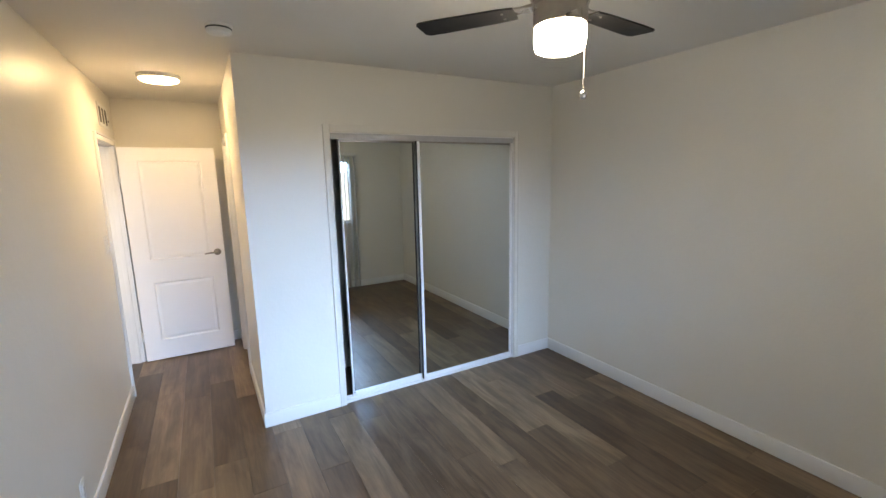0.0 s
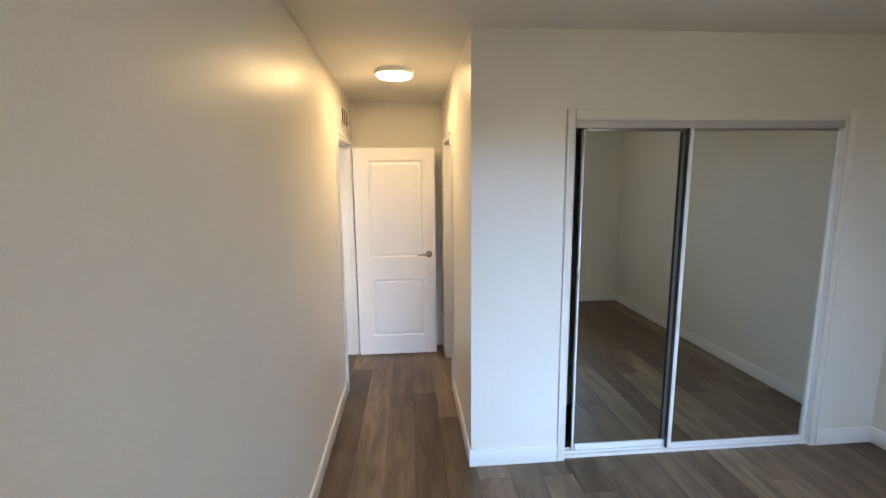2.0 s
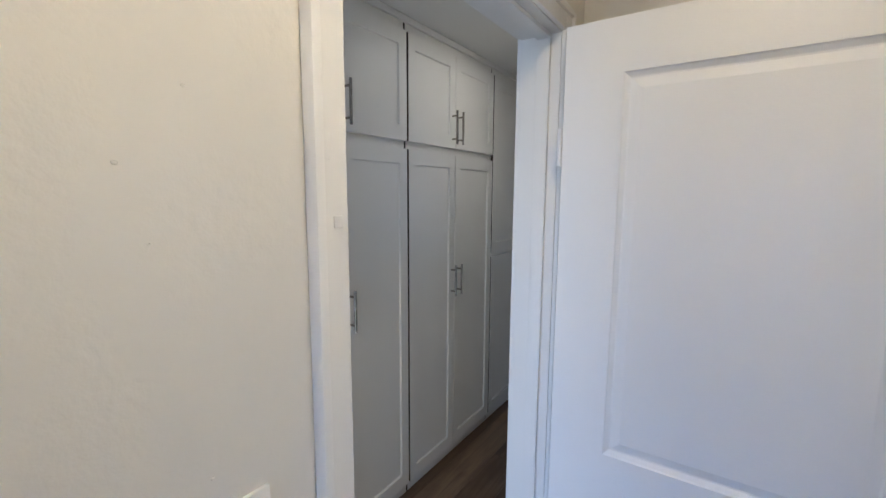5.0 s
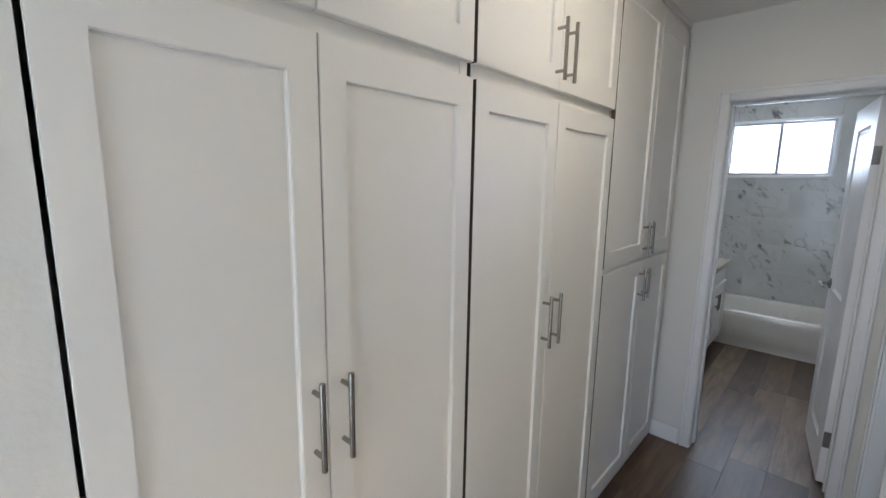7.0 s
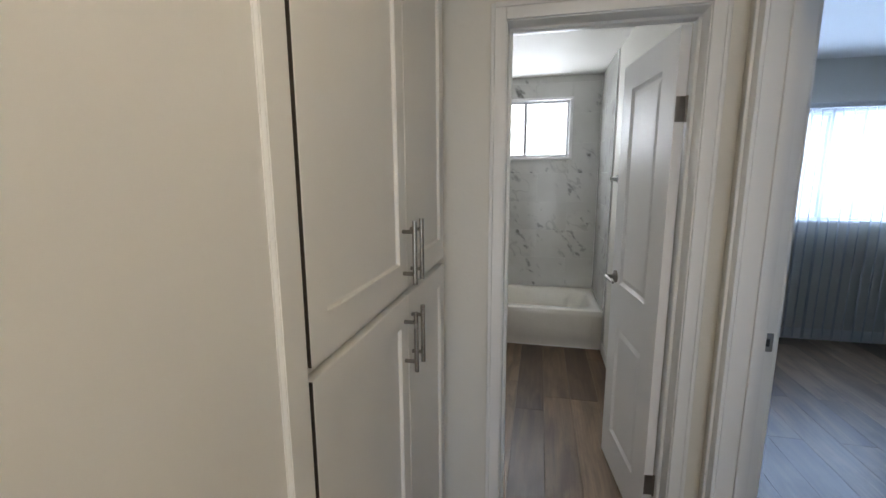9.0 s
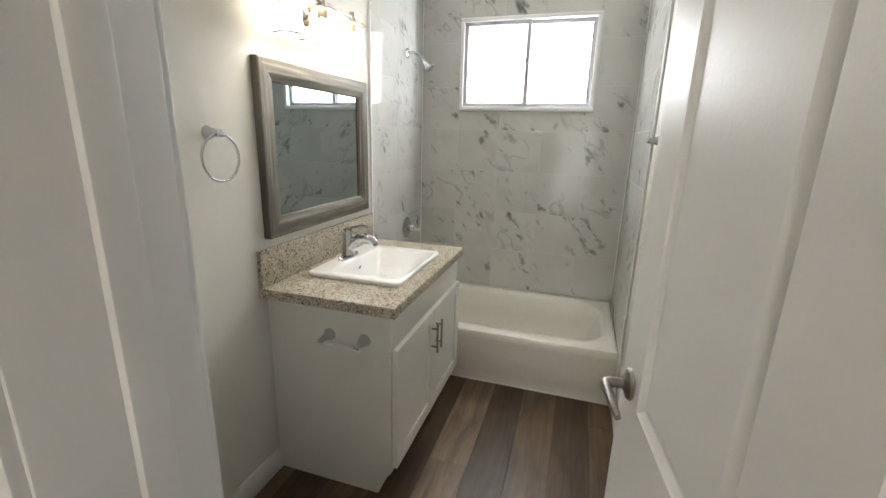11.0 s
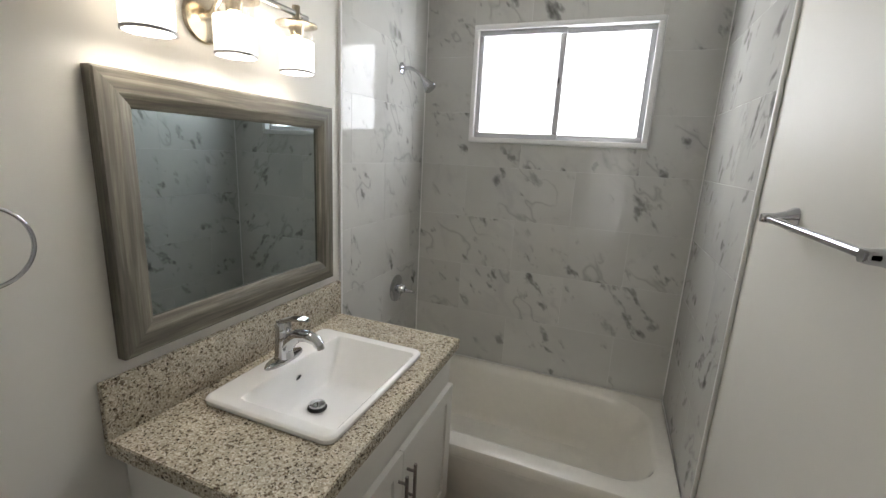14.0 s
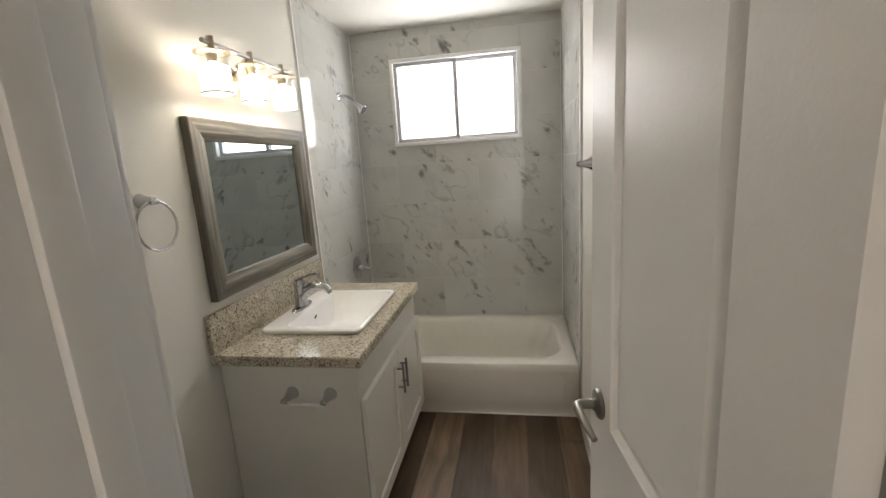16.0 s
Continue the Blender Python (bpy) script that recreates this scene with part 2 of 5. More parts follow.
def blind_mat():
    m, t, b = material("vinyl_blind")
    out = t.nodes["Material Output"]
    b.inputs["Base Color"].default_value = (0.80, 0.80, 0.80, 1)
    b.inputs["Roughness"].default_value = 0.5
    tl, mx = t.nodes.new("ShaderNodeBsdfTranslucent"), t.nodes.new("ShaderNodeMixShader")
    tl.inputs[0].default_value = (0.36, 0.37, 0.38, 1)
    mx.inputs[0].default_value = 0.35
    t.links.new(b.outputs[0], mx.inputs[1])
    t.links.new(tl.outputs[0], mx.inputs[2])
    t.links.new(mx.outputs[0], out.inputs["Surface"])
    return m


BLIND = blind_mat()
LAMP_WARM = glow("warm_diffuser", (1.0, 0.76, 0.46), CORR_L)
LAMP_FAN = glow("fan_light_glass", (0.97, 0.96, 0.88), FAN_L)
LAMP_HALL_FILL = glow("hall_fill_diffuser", (1.0, 0.87, 0.70), HALL_L)
LAMP_BATH = glow("vanity_shade_glass", (1.0, 0.985, 0.965), VAN_L)
LAMP_BULB = glow("vanity_bulb", (1.0, 0.985, 0.965), VAN_L * 16)

# ---- mesh helpers ----
WORLD = {}


def bx(bm, x0, x1, y0, y1, z0, z1, bevel=0.0, seg=2):
    ret = bmesh.ops.create_cube(bm, size=1.0)
    vs = ret["verts"]
    for v in vs:
        v.co = Vector((x0 if v.co.x < 0 else x1, y0 if v.co.y < 0 else y1, z0 if v.co.z < 0 else z1))
    if bevel:
        es = list({e for v in vs for e in v.link_edges})
        bmesh.ops.bevel(bm, geom=es, offset=bevel, segments=seg, affect="EDGES", profile=0.5)
    return bm


def box(x0, x1, y0, y1, z0, z1, bevel=0.0, seg=2):
    return bx(bmesh.new(), x0, x1, y0, y1, z0, z1, bevel, seg)


def frame_of(a, b):
    d = (Vector(b) - Vector(a)).normalized()
    up = Vector((0, 0, 1)) if abs(d.z) < 0.95 else Vector((1, 0, 0))
    u = d.cross(up).normalized()
    return u, d.cross(u).normalized()


def tube(bm, pts, r, seg=14, caps=True):
    """A round bar swept along pts; r is one radius or one for each point."""
    rs = r if isinstance(r, (list, tuple)) else [r] * len(pts)
    pts = [Vector(p) for p in pts]
    rings = []
    u, w = frame_of(pts[0], pts[1])
    for i, p in enumerate(pts):
        d = (pts[min(i + 1, len(pts) - 1)] - pts[max(i - 1, 0)]).normalized()
        u = (u - d * u.dot(d)).normalized()
        w = d.cross(u)
        rings.append([bm.verts.new(p + rs[i] * (math.cos(2 * math.pi * k / seg) * u + math.sin(2 * math.pi * k / seg) * w)) for k in range(seg)])
    for a, b in zip(rings, rings[1:]):
        for k in range(seg):
            bm.faces.new((a[k], a[(k + 1) % seg], b[(k + 1) % seg], b[k]))
    if caps:
        bm.faces.new(rings[0][::-1])
        bm.faces.new(rings[-1])
    return bm


def lathe(bm, profile, at, axis="z", seg=32, caps=True):
    """Turns (radius, height) pairs round an axis through at."""
    at = Vector(at)
    rings = []
    for r, h in profile:
        ring = []
        for k in range(seg):
            a = 2 * math.pi * k / seg
            c, s = r * math.cos(a), r * math.sin(a)
            p = Vector((c, s, h)) if axis == "z" else Vector((h, c, s)) if axis == "x" else Vector((s, h, c))
            ring.append(bm.verts.new(at + p))
        rings.append(ring)
    for a, b in zip(rings, rings[1:] if caps else rings[1:] + rings[:1]):
        for k in range(seg):
            bm.faces.new((a[k], a[(k + 1) % seg], b[(k + 1) % seg], b[k]))
    for ring, turn in ((rings[0], -1), (rings[-1], 1)):
        if caps and len({tuple(round(q, 6) for q in v.co) for v in ring}) > 1:
            bm.faces.new(ring[::turn])
    return bm


def rounded(cx, cy, w, d, r, n=6):
    """Corners of a rounded rectangle in plan."""
    out = []
    for sx, sy, a0 in ((1, 1, 0), (-1, 1, 90), (-1, -1, 180), (1, -1, 270)):
        for k in range(n + 1):
            a = radians(a0 + 90 * k / n)
            out.append((cx + sx * (w / 2 - r) + r * math.cos(a), cy + sy * (d / 2 - r) + r * math.sin(a)))
    return out


def loft(bm, loops, cap_first=True, cap_last=True):
    """Skins rings of equal length, each a list of (x, y, z)."""
    rings = [[bm.verts.new(p) for p in loop] for loop in loops]
    n = len(rings[0])
    for a, b in zip(rings, rings[1:]):
        for k in range(n):
            bm.faces.new((a[k], a[(k + 1) % n], b[(k + 1) % n], b[k]))
    if cap_first:
        bm.faces.new(rings[0][::-1])
    if cap_last:
        bm.faces.new(rings[-1])
    return bm


def panel_slab(w, h, t, panels, steps, both=True):
    """A slab 0..w by 0..h, thickness along y, whose panels (x0, x1, z0, z1) are set in by steps of (inset, depth)."""
    bm = bmesh.new()
    xs = sorted({0.0, w, *(p[0] for p in panels), *(p[1] for p in panels)})
    zs = sorted({0.0, h, *(p[2] for p in panels), *(p[3] for p in panels)})
    grid = {}
    for s in (-1, 1):
        for i, x in enumerate(xs):
            for j, z in enumerate(zs):
                grid[s, i, j] = bm.verts.new((x, s * t / 2, z))
    chosen = []
    for s in (-1, 1):
        for i in range(len(xs) - 1):
            for j in range(len(zs) - 1):
                q = [grid[s, i, j], grid[s, i + 1, j], grid[s, i + 1, j + 1], grid[s, i, j + 1]]
                f = bm.faces.new(q if s < 0 else q[::-1])
                mx, mz = (xs[i] + xs[i + 1]) / 2, (zs[j] + zs[j + 1]) / 2
                if any(p[0] < mx < p[1] and p[2] < mz < p[3] for p in panels) and (both or s < 0):
                    chosen.append(f)
    nx, nz = len(xs) - 1, len(zs) - 1
    for i in range(nx):
        bm.faces.new((grid[1, i, 0], grid[1, i + 1, 0], grid[-1, i + 1, 0], grid[-1, i, 0]))
        bm.faces.new((grid[-1, i, nz], grid[-1, i + 1, nz], grid[1, i + 1, nz], grid[1, i, nz]))
    for j in range(nz):
        bm.faces.new((grid[1, 0, j + 1], grid[1, 0, j], grid[-1, 0, j], grid[-1, 0, j + 1]))
        bm.faces.new((grid[-1, nx, j + 1], grid[-1, nx, j], grid[1, nx, j], grid[1, nx, j + 1]))
    bmesh.ops.recalc_face_normals(bm, faces=bm.faces[:])
    for f in chosen:
        for inset, depth in steps:
            bmesh.ops.inset_individual(bm, faces=[f], thickness=inset, depth=depth, use_even_offset=True)
    return bm


def moved(bm, m):
    bm.transform(m)
    return bm


def finish(name, bm, mat, smooth=True, angle=38):
    bmesh.ops.recalc_face_normals(bm, faces=bm.faces[:])
    me = bpy.data.meshes.new(name)
    bm.to_mesh(me)
    bm.free()
    me.materials.append(mat)
    if smooth:
        me.shade_smooth()
        me.set_sharp_from_angle(angle=radians(angle))
    return me


def solid(name, bm, mat, label="", category="", group="", kind="", at=None):
    """A thing that is one mesh, given in world coordinates."""
    at = Vector(at) if at else Vector((0, 0, 0))
    bm.transform(Matrix.Translation(-at))
    ob = new(name, finish(name, bm, mat))
    ob.location = at
    WORLD[ob] = Matrix.Translation(at)
    return tagged(ob, label, category, group, kind)


def thing(name, at, label="", category="", group="", kind="", turn=0.0):
    ob = new(name)
    ob.empty_display_size = 0.05
    m = pose(*at, 0, 0, turn)
    ob.matrix_basis = m
    WORLD[ob] = m
    return tagged(ob, label, category, group, kind)


def part(name, bm, mat, parent, label="", local=False, angle=38):
    """One mesh under a thing or a part. Given in world coordinates, or in the thing's own when local."""
    if not local:
        bm.transform(WORLD[parent].inverted())
    ob = new(name, finish(name, bm, mat, angle=angle))
    ob.parent = parent
    WORLD[ob] = WORLD[parent]
    return tagged(ob, label)


def wall(name, x0, x1, y0, y1, holes=(), z0=-0.02, z1=None, mat=None):
    """A wall with holes (start, end, bottom, top) along its longer side."""
    z1 = H if z1 is None else z1
    along_x = (x1 - x0) > (y1 - y0)
    a, b = (x0, x1) if along_x else (y0, y1)
    bm = bmesh.new()

    def piece(s, e, lo, hi):
        if e - s > 1e-4 and hi - lo > 1e-4:
            bx(bm, s if along_x else x0, e if along_x else x1, y0 if along_x else s, y1 if along_x else e, lo, hi)

    here = a
    for s, e, lo, hi in sorted(holes):
        piece(here, s, z0, z1)
        piece(s, e, z0, lo)
        piece(s, e, hi, z1)
        here = e
    piece(here, b, z0, z1)
    return solid(name, bm, mat or WALL, kind="structure", category="wall", label="off-white painted plaster wall with fine orange-peel texture")


def baseboard(x0, x1, y0, y1, h=0.105):
    bm = box(x0, x1, y0, y1, -0.005, h, 0.004)
    return solid("baseboard", bm, TRIM, kind="structure", category="baseboard", label="white painted flat wooden baseboard")

# ---- structure ----
XL, XC, XR, YC, YB, YEND = -0.708, 0.180, 2.82, 2.72, -0.62, 4.72
XH, XH2, XK, YH = -0.815, -0.73, -1.70, 7.06
BL, BR, BF = -2.275, -0.762, 10.057
HEAD = 2.052
J = 0.018

wall("wall_corridor_left", XH, XL, YB, YEND, [(3.797 - J, 4.535 + J, -0.02, HEAD + J)])
wall("wall_back", XH, XR + 0.12, YB - 0.14, YB, [(-0.10, 1.96, 1.05, 1.99)])
wall("wall_right", XR, XR + 0.12, YB, 3.46)
wall("wall_closet_front", XC + 0.115, XR, YC, YC + 0.10, [(0.755, 2.380, -0.02, 2.04)])
wall("wall_corridor_right", XC, XC + 0.115, YC, YEND, [(3.738 - J, 4.338 + J, -0.02, HEAD + J)])
wall("wall_closet_back", XC + 0.115, XR, 3.36, 3.46)
wall("wall_corridor_end", XH, XC + 0.115, YEND, YEND + 0.10)
wall("wall_hall_right", XH2, -0.615, YEND + 0.10, YH, [(6.27 - J, 6.93 + J, -0.02, HEAD + J)])
YW = YH + 0.155
wall("wall_hall_end", BL, -0.615, YH, YW, [(-1.466 - J, -0.84 + J, -0.02, HEAD + J)])
# The opening is unseen, made to hold the added daylight lamp.
wall("wall_hall_start", -2.3, XH, 2.6, 2.7, [(-1.62, -0.86, 0.0, 2.06)])
# Unseen screen behind the hall opening; keeps the outdoor lamp out of reflections.
wall("wall_light_block", -2.3, XH, 2.3, 2.4)
wall("wall_hall_left", -2.3, XK, 2.7, 4.325)
wall("wall_cabinet_back", -2.4, -2.3, 2.6, YH)
wall("wall_bath_left", BL - 0.12, BL, YW, BF + 0.15)
wall("wall_bath_right", BR, -0.615, YW, BF + 0.15)
wall("wall_bath_window", BL, BR, BF, BF + 0.15, [(-1.953, -1.068, 1.712, 2.276)])
wall("wall_second_bedroom_window", -0.615, 3.1, 9.95, 10.10, [(0.12, 2.05, 1.12, 2.06)])
wall("wall_second_bedroom_right", 3.1, 3.2, 5.9, 10.1)
wall("wall_second_bedroom_near", -0.615, 3.1, 5.9, 6.0)
# This hole is unseen as well, cut for the added ensuite lamp.
wall("wall_ensuite_right", 2.1, 2.2, 3.46, 5.17, [(3.95, 4.75, 1.2, 2.0)])
wall("wall_ensuite_far", XC + 0.115, 2.2, 5.17, 5.27)
for bath_wall in ("wall_bath_left", "wall_bath_right"):
    bpy.data.objects[bath_wall].data.materials[0] = WALL_SMOOTH
solid("ceiling", box(-2.42, 3.25, -0.8, 10.2, H, H + 0.12), CEIL, kind="structure", category="ceiling", label="flat white painted ceiling")

BT = 0.014
baseboard(XL, XL + BT, YB, 3.741)
baseboard(XC - BT, 0.708, YC - BT, YC)
baseboard(2.424, XR, YC - BT, YC)
baseboard(XR - BT, XR, YB, YC - BT)
baseboard(XC - BT, XC, YC, 3.682)
baseboard(XL + BT, XR - BT, YB, YB + BT)
baseboard(XL, XC, YEND - BT, YEND)
baseboard(XC - BT, XC, 4.397, YEND - BT)
baseboard(-1.70, -1.535, YH - BT, YH)
baseboard(XH - BT, XH, 2.7, 3.78)
baseboard(XH2 - BT, XH2, YEND + 0.10, 6.21)
baseboard(BL, BL + BT, YW, 8.258)
baseboard(BR - BT, BR, YW + 0.08, 9.20)
baseboard(BL + BT, -1.54, YW, YW + BT)
baseboard(-0.615, 3.1, 9.936, 9.95)
baseboard(-0.615, -0.601, 6.99, 9.936)


def door_frame(name, along, a0, a1, n0, n1, strike=None, sides=(True, True), skip=()):
    """Jambs, stops and stepped casings round an opening a0..a1 in a wall n0..n1."""
    mid = ((n0 + n1) / 2, (a0 + a1) / 2, 0) if along == "y" else ((a0 + a1) / 2, (n0 + n1) / 2, 0)
    root = thing(name, mid, "white painted door frame with stepped wooden casing", "door frame", kind="structure")

    def put(nm, s, e, lo_n, hi_n, lo, hi, mat=TRIM, bev=0.002, under=root):
        if along == "y":
            return part(nm, box(lo_n, hi_n, s, e, lo, hi, bev), mat, under)
        return part(nm, box(s, e, lo_n, hi_n, lo, hi, bev), mat, under)

    put("jamb", a0 - J, a0, n0 - 0.002, n1 + 0.002, 0, HEAD)
    far = put("jamb", a1, a1 + J, n0 - 0.002, n1 + 0.002, 0, HEAD)
    put("head_jamb", a0 - J, a1 + J, n0 - 0.002, n1 + 0.002, HEAD, HEAD + J)
    c = (n0 + n1) / 2 + 0.012
    put("door_stop", a0, a0 + 0.011, c - 0.018, c + 0.018, 0, HEAD - 0.011)
    put("door_stop", a1 - 0.011, a1, c - 0.018, c + 0.018, 0, HEAD - 0.011)
    put("door_stop", a0, a1, c - 0.018, c + 0.018, HEAD - 0.011, HEAD)
    w = 0.052
    for k, face, out in ((0, n0, -1), (1, n1, 1)):
        if not sides[k]:
            continue
        for nm, s, e, lo, hi, os, oe in (("casing", a0 - w, a0 - 0.004, 0, HEAD + w, a0 - 0.004 - w, a0 - w + 0.010), ("casing", a1 + 0.004, a1 + w, 0, HEAD + w, a1 + w - 0.010, a1 + 0.004 + w)):
            if (k, s > a0) in skip:
                continue
            leg = put(nm, s, e, min(face, face + out * 0.013), max(face, face + out * 0.013), lo, hi)
            put("back_band", os, oe, min(face, face + out * 0.021), max(face, face + out * 0.021), lo, hi + 0.003, under=leg, bev=0.004)
        head = put("head_casing", a0 - 0.003, a1 + 0.003, min(face, face + out * 0.013), max(face, face + out * 0.013), HEAD + 0.004, HEAD + w - 0.001)
        put("back_band", a0 - w + 0.010, a1 + w - 0.010, min(face, face + out * 0.021), max(face, face + out * 0.021), HEAD + w - 0.010, HEAD + 0.007 + w, under=head, bev=0.004)
    if strike:
        side, n = strike
        a = a1 if side > 0 else a0
        sgn = -1 if side > 0 else 1
        p = put("strike_plate", min(a, a + sgn * 0.003), max(a, a + sgn * 0.003), n - 0.018, n + 0.018, 0.985, 1.045, STEEL, 0.001)
        put("latch_hole", min(a, a + sgn * 0.0045), max(a, a + sgn * 0.0045), n - 0.008, n + 0.008, 1.003, 1.027, DARK, 0.0, p)
    return root


door_frame("door_frame_1", "y", 3.797, 4.535, XH, XL, strike=(-1, -0.730))
door_frame("door_frame_2", "y", 3.738, 4.338, XC, XC + 0.115, strike=(1, 0.268))
door_frame("door_frame_3", "x", -1.466, -0.84, YH, YW, strike=(-1, 7.185))
door_frame("door_frame_4", "y", 6.27, 6.93, XH2, -0.615, strike=(1, -0.638))

PANEL_STEPS = ((0.003, -0.004), (0.009, -0.007), (0.004, -0.0005), (0.022, 0.0075))


def lever(parent, x, z, face, out, mat=STEEL):
    """A lever handle on a leaf's face; it points back to the hinge. Leaf coordinates."""
    bm = lathe(bmesh.new(), [(0.0, 0.0), (0.032, 0.0), (0.033, 0.003), (0.030, 0.008), (0.016, 0.013), (0.0125, 0.017)] if out > 0 else [(0.0, 0.0), (0.032, 0.0), (0.033, -0.003), (0.030, -0.008), (0.016, -0.013), (0.0125, -0.017)], (x, face, z), "y", 28)
    rose = part("rosette", bm, mat, parent, "round satin steel rosette", local=True)
    y1 = face + out * 0.052
    pts = [(x, face + out * 0.012, z), (x, face + out * 0.040, z), (x - 0.004, y1 - out * 0.003, z), (x - 0.016, y1, z), (x - 0.05, y1, z + 0.002), (x - 0.085, y1 - out * 0.002, z - 0.001), (x - 0.112, y1 - out * 0.006, z - 0.006)]
    part("lever", tube(bmesh.new(), pts, [0.0105, 0.0105, 0.0105, 0.0095, 0.0085, 0.0078, 0.0060], 12), mat, parent, "curved satin steel lever handle", local=True)


def door_leaf(name, at, turn, w, label, hinge_side=1, free=0.122, stile=0.125, hinge=("satin steel butt hinge", STEEL)):
    root = thing(name, at, label, "door", kind="structure", turn=turn)
    h = 2.03
    panels = [(stile, w - free, 0.19, 0.765), (stile, w - free, 0.985, 1.91)]
    leaf = part("leaf", panel_slab(w, h, 0.035, panels, PANEL_STEPS), DOOR, root, local=True, angle=10)
    for face, out in ((-0.0175, -1), (0.0175, 1)):
        lever(leaf, w - 0.064, 1.010, face, out)
    part("latch", box(w - 0.001, w + 0.002, -0.012, 0.012, 0.983, 1.038), STEEL, root, local=True)
    for z in (0.25, 1.75):
        bm = tube(bmesh.new(), [(-0.006, hinge_side * 0.020, z - 0.045), (-0.006, hinge_side * 0.020, z + 0.045)], 0.006, 10)
        bx(bm, -0.003, 0.0005, -0.016, 0.016, z - 0.044, z + 0.044)
        part("hinge", bm, hinge[1], root, hinge[0], local=True)
    return root


door_leaf("door_1", (-0.678, 4.508, 0.012), 0, 0.766, "white two-panel interior door standing open", -1, stile=0.135, hinge=("painted-over butt hinge", DOOR))
door_leaf("door_3", (-0.864, 7.206, 0.012), 97.0, 0.606, "white two-panel bathroom door standing open", -1, 0.124, 0.140)

# ---- bedroom ----


def closet_doors():
    frame_root = thing("closet_frame", (1.55, YC, 0), "white painted closet casing with metal sliding tracks", "closet frame", kind="structure")
    for x0, x1 in ((0.708, 0.757), (2.378, 2.424)):
        leg = part("casing", box(x0, x1, YC - 0.013, YC, 0, 2.090, 0.002), WALL_SMOOTH, frame_root)
        o = (x0, x0 + 0.012) if x0 < 1 else (x1 - 0.012, x1)
        part("back_band", box(o[0], o[1], YC - 0.020, YC - 0.012, 0, 2.092, 0.003), WALL_SMOOTH, leg)
        part("reveal", box(0.757 if x0 < 1 else 2.375, 0.760 if x0 < 1 else 2.379, YC, YC + 0.10, 0, 2.04), TRIM, frame_root)
    part("head_casing", box(0.757, 2.378, YC - 0.013, YC, 2.04, 2.090, 0.002), WALL_SMOOTH, frame_root)
    part("head_reveal", box(0.757, 2.378, YC, YC + 0.10, 2.034, 2.041), TRIM, frame_root)
    track = bmesh.new()
    bx(track, 0.76, 2.375, YC + 0.012, YC + 0.016, 1.992, 2.034, 0.001)
    bx(track, 0.76, 2.375, YC + 0.016, YC + 0.090, 2.028, 2.034)
    # The track's grey also draws the shade line under the head casing.
    part("top_track", track, GREYT, frame_root, "dull silver metal top track, greyed for the casing's shade line")
    low = bmesh.new()
    bx(low, 0.76, 2.375, YC + 0.010, YC + 0.092, 0.0, 0.006)
    for y in (0.012, 0.050, 0.088):
        bx(low, 0.76, 2.375, YC + y - 0.002, YC + y + 0.002, 0.006, 0.020)
    part("bottom_track", low, ALU, frame_root, "white metal floor track")
    for x0, x1, y, tag in ((0.828, 1.483, YC + 0.070, "mirrored sliding closet door, slid slightly open"), (1.440, 2.373, YC + 0.032, "mirrored sliding closet door in a slim white metal frame")):
        d = thing("closet_door", ((x0 + x1) / 2, y, 0.012), tag, "closet door", "sliding closet doors")
        part("mirror", box(x0 + 0.008, x1 - 0.014, y - 0.004, y + 0.004, 0.045, 1.985), MIRROR, d, "silvered mirror panel")
        part("backing", box(x0 + 0.004, x1 - 0.004, y + 0.0045, y + 0.010, 0.03, 1.995), DARK, d)
        for s0, s1 in ((x0, x0 + (0.012 if x0 < 1 else 0.022)), (x1 - 0.022, x1)):
            bm = box(s0, s1, y - 0.012, y + 0.012, 0.016, 2.015, 0.003)
            part("stile", bm, ALU, d)
        part("bottom_rail", box(x0 + 0.022, x1 - 0.022, y - 0.011, y + 0.011, 0.016, 0.052, 0.002), ALU, d)
        part("top_rail", box(x0 + 0.022, x1 - 0.022, y - 0.011, y + 0.011, 1.980, 2.012, 0.002), STEEL, d, "dull metal top rail")
    part("edge_seal", box(1.4345, 1.4395, YC + 0.026, YC + 0.044, 0.018, 2.0), DARK, frame_root, "black rubber edge seal")


closet_doors()


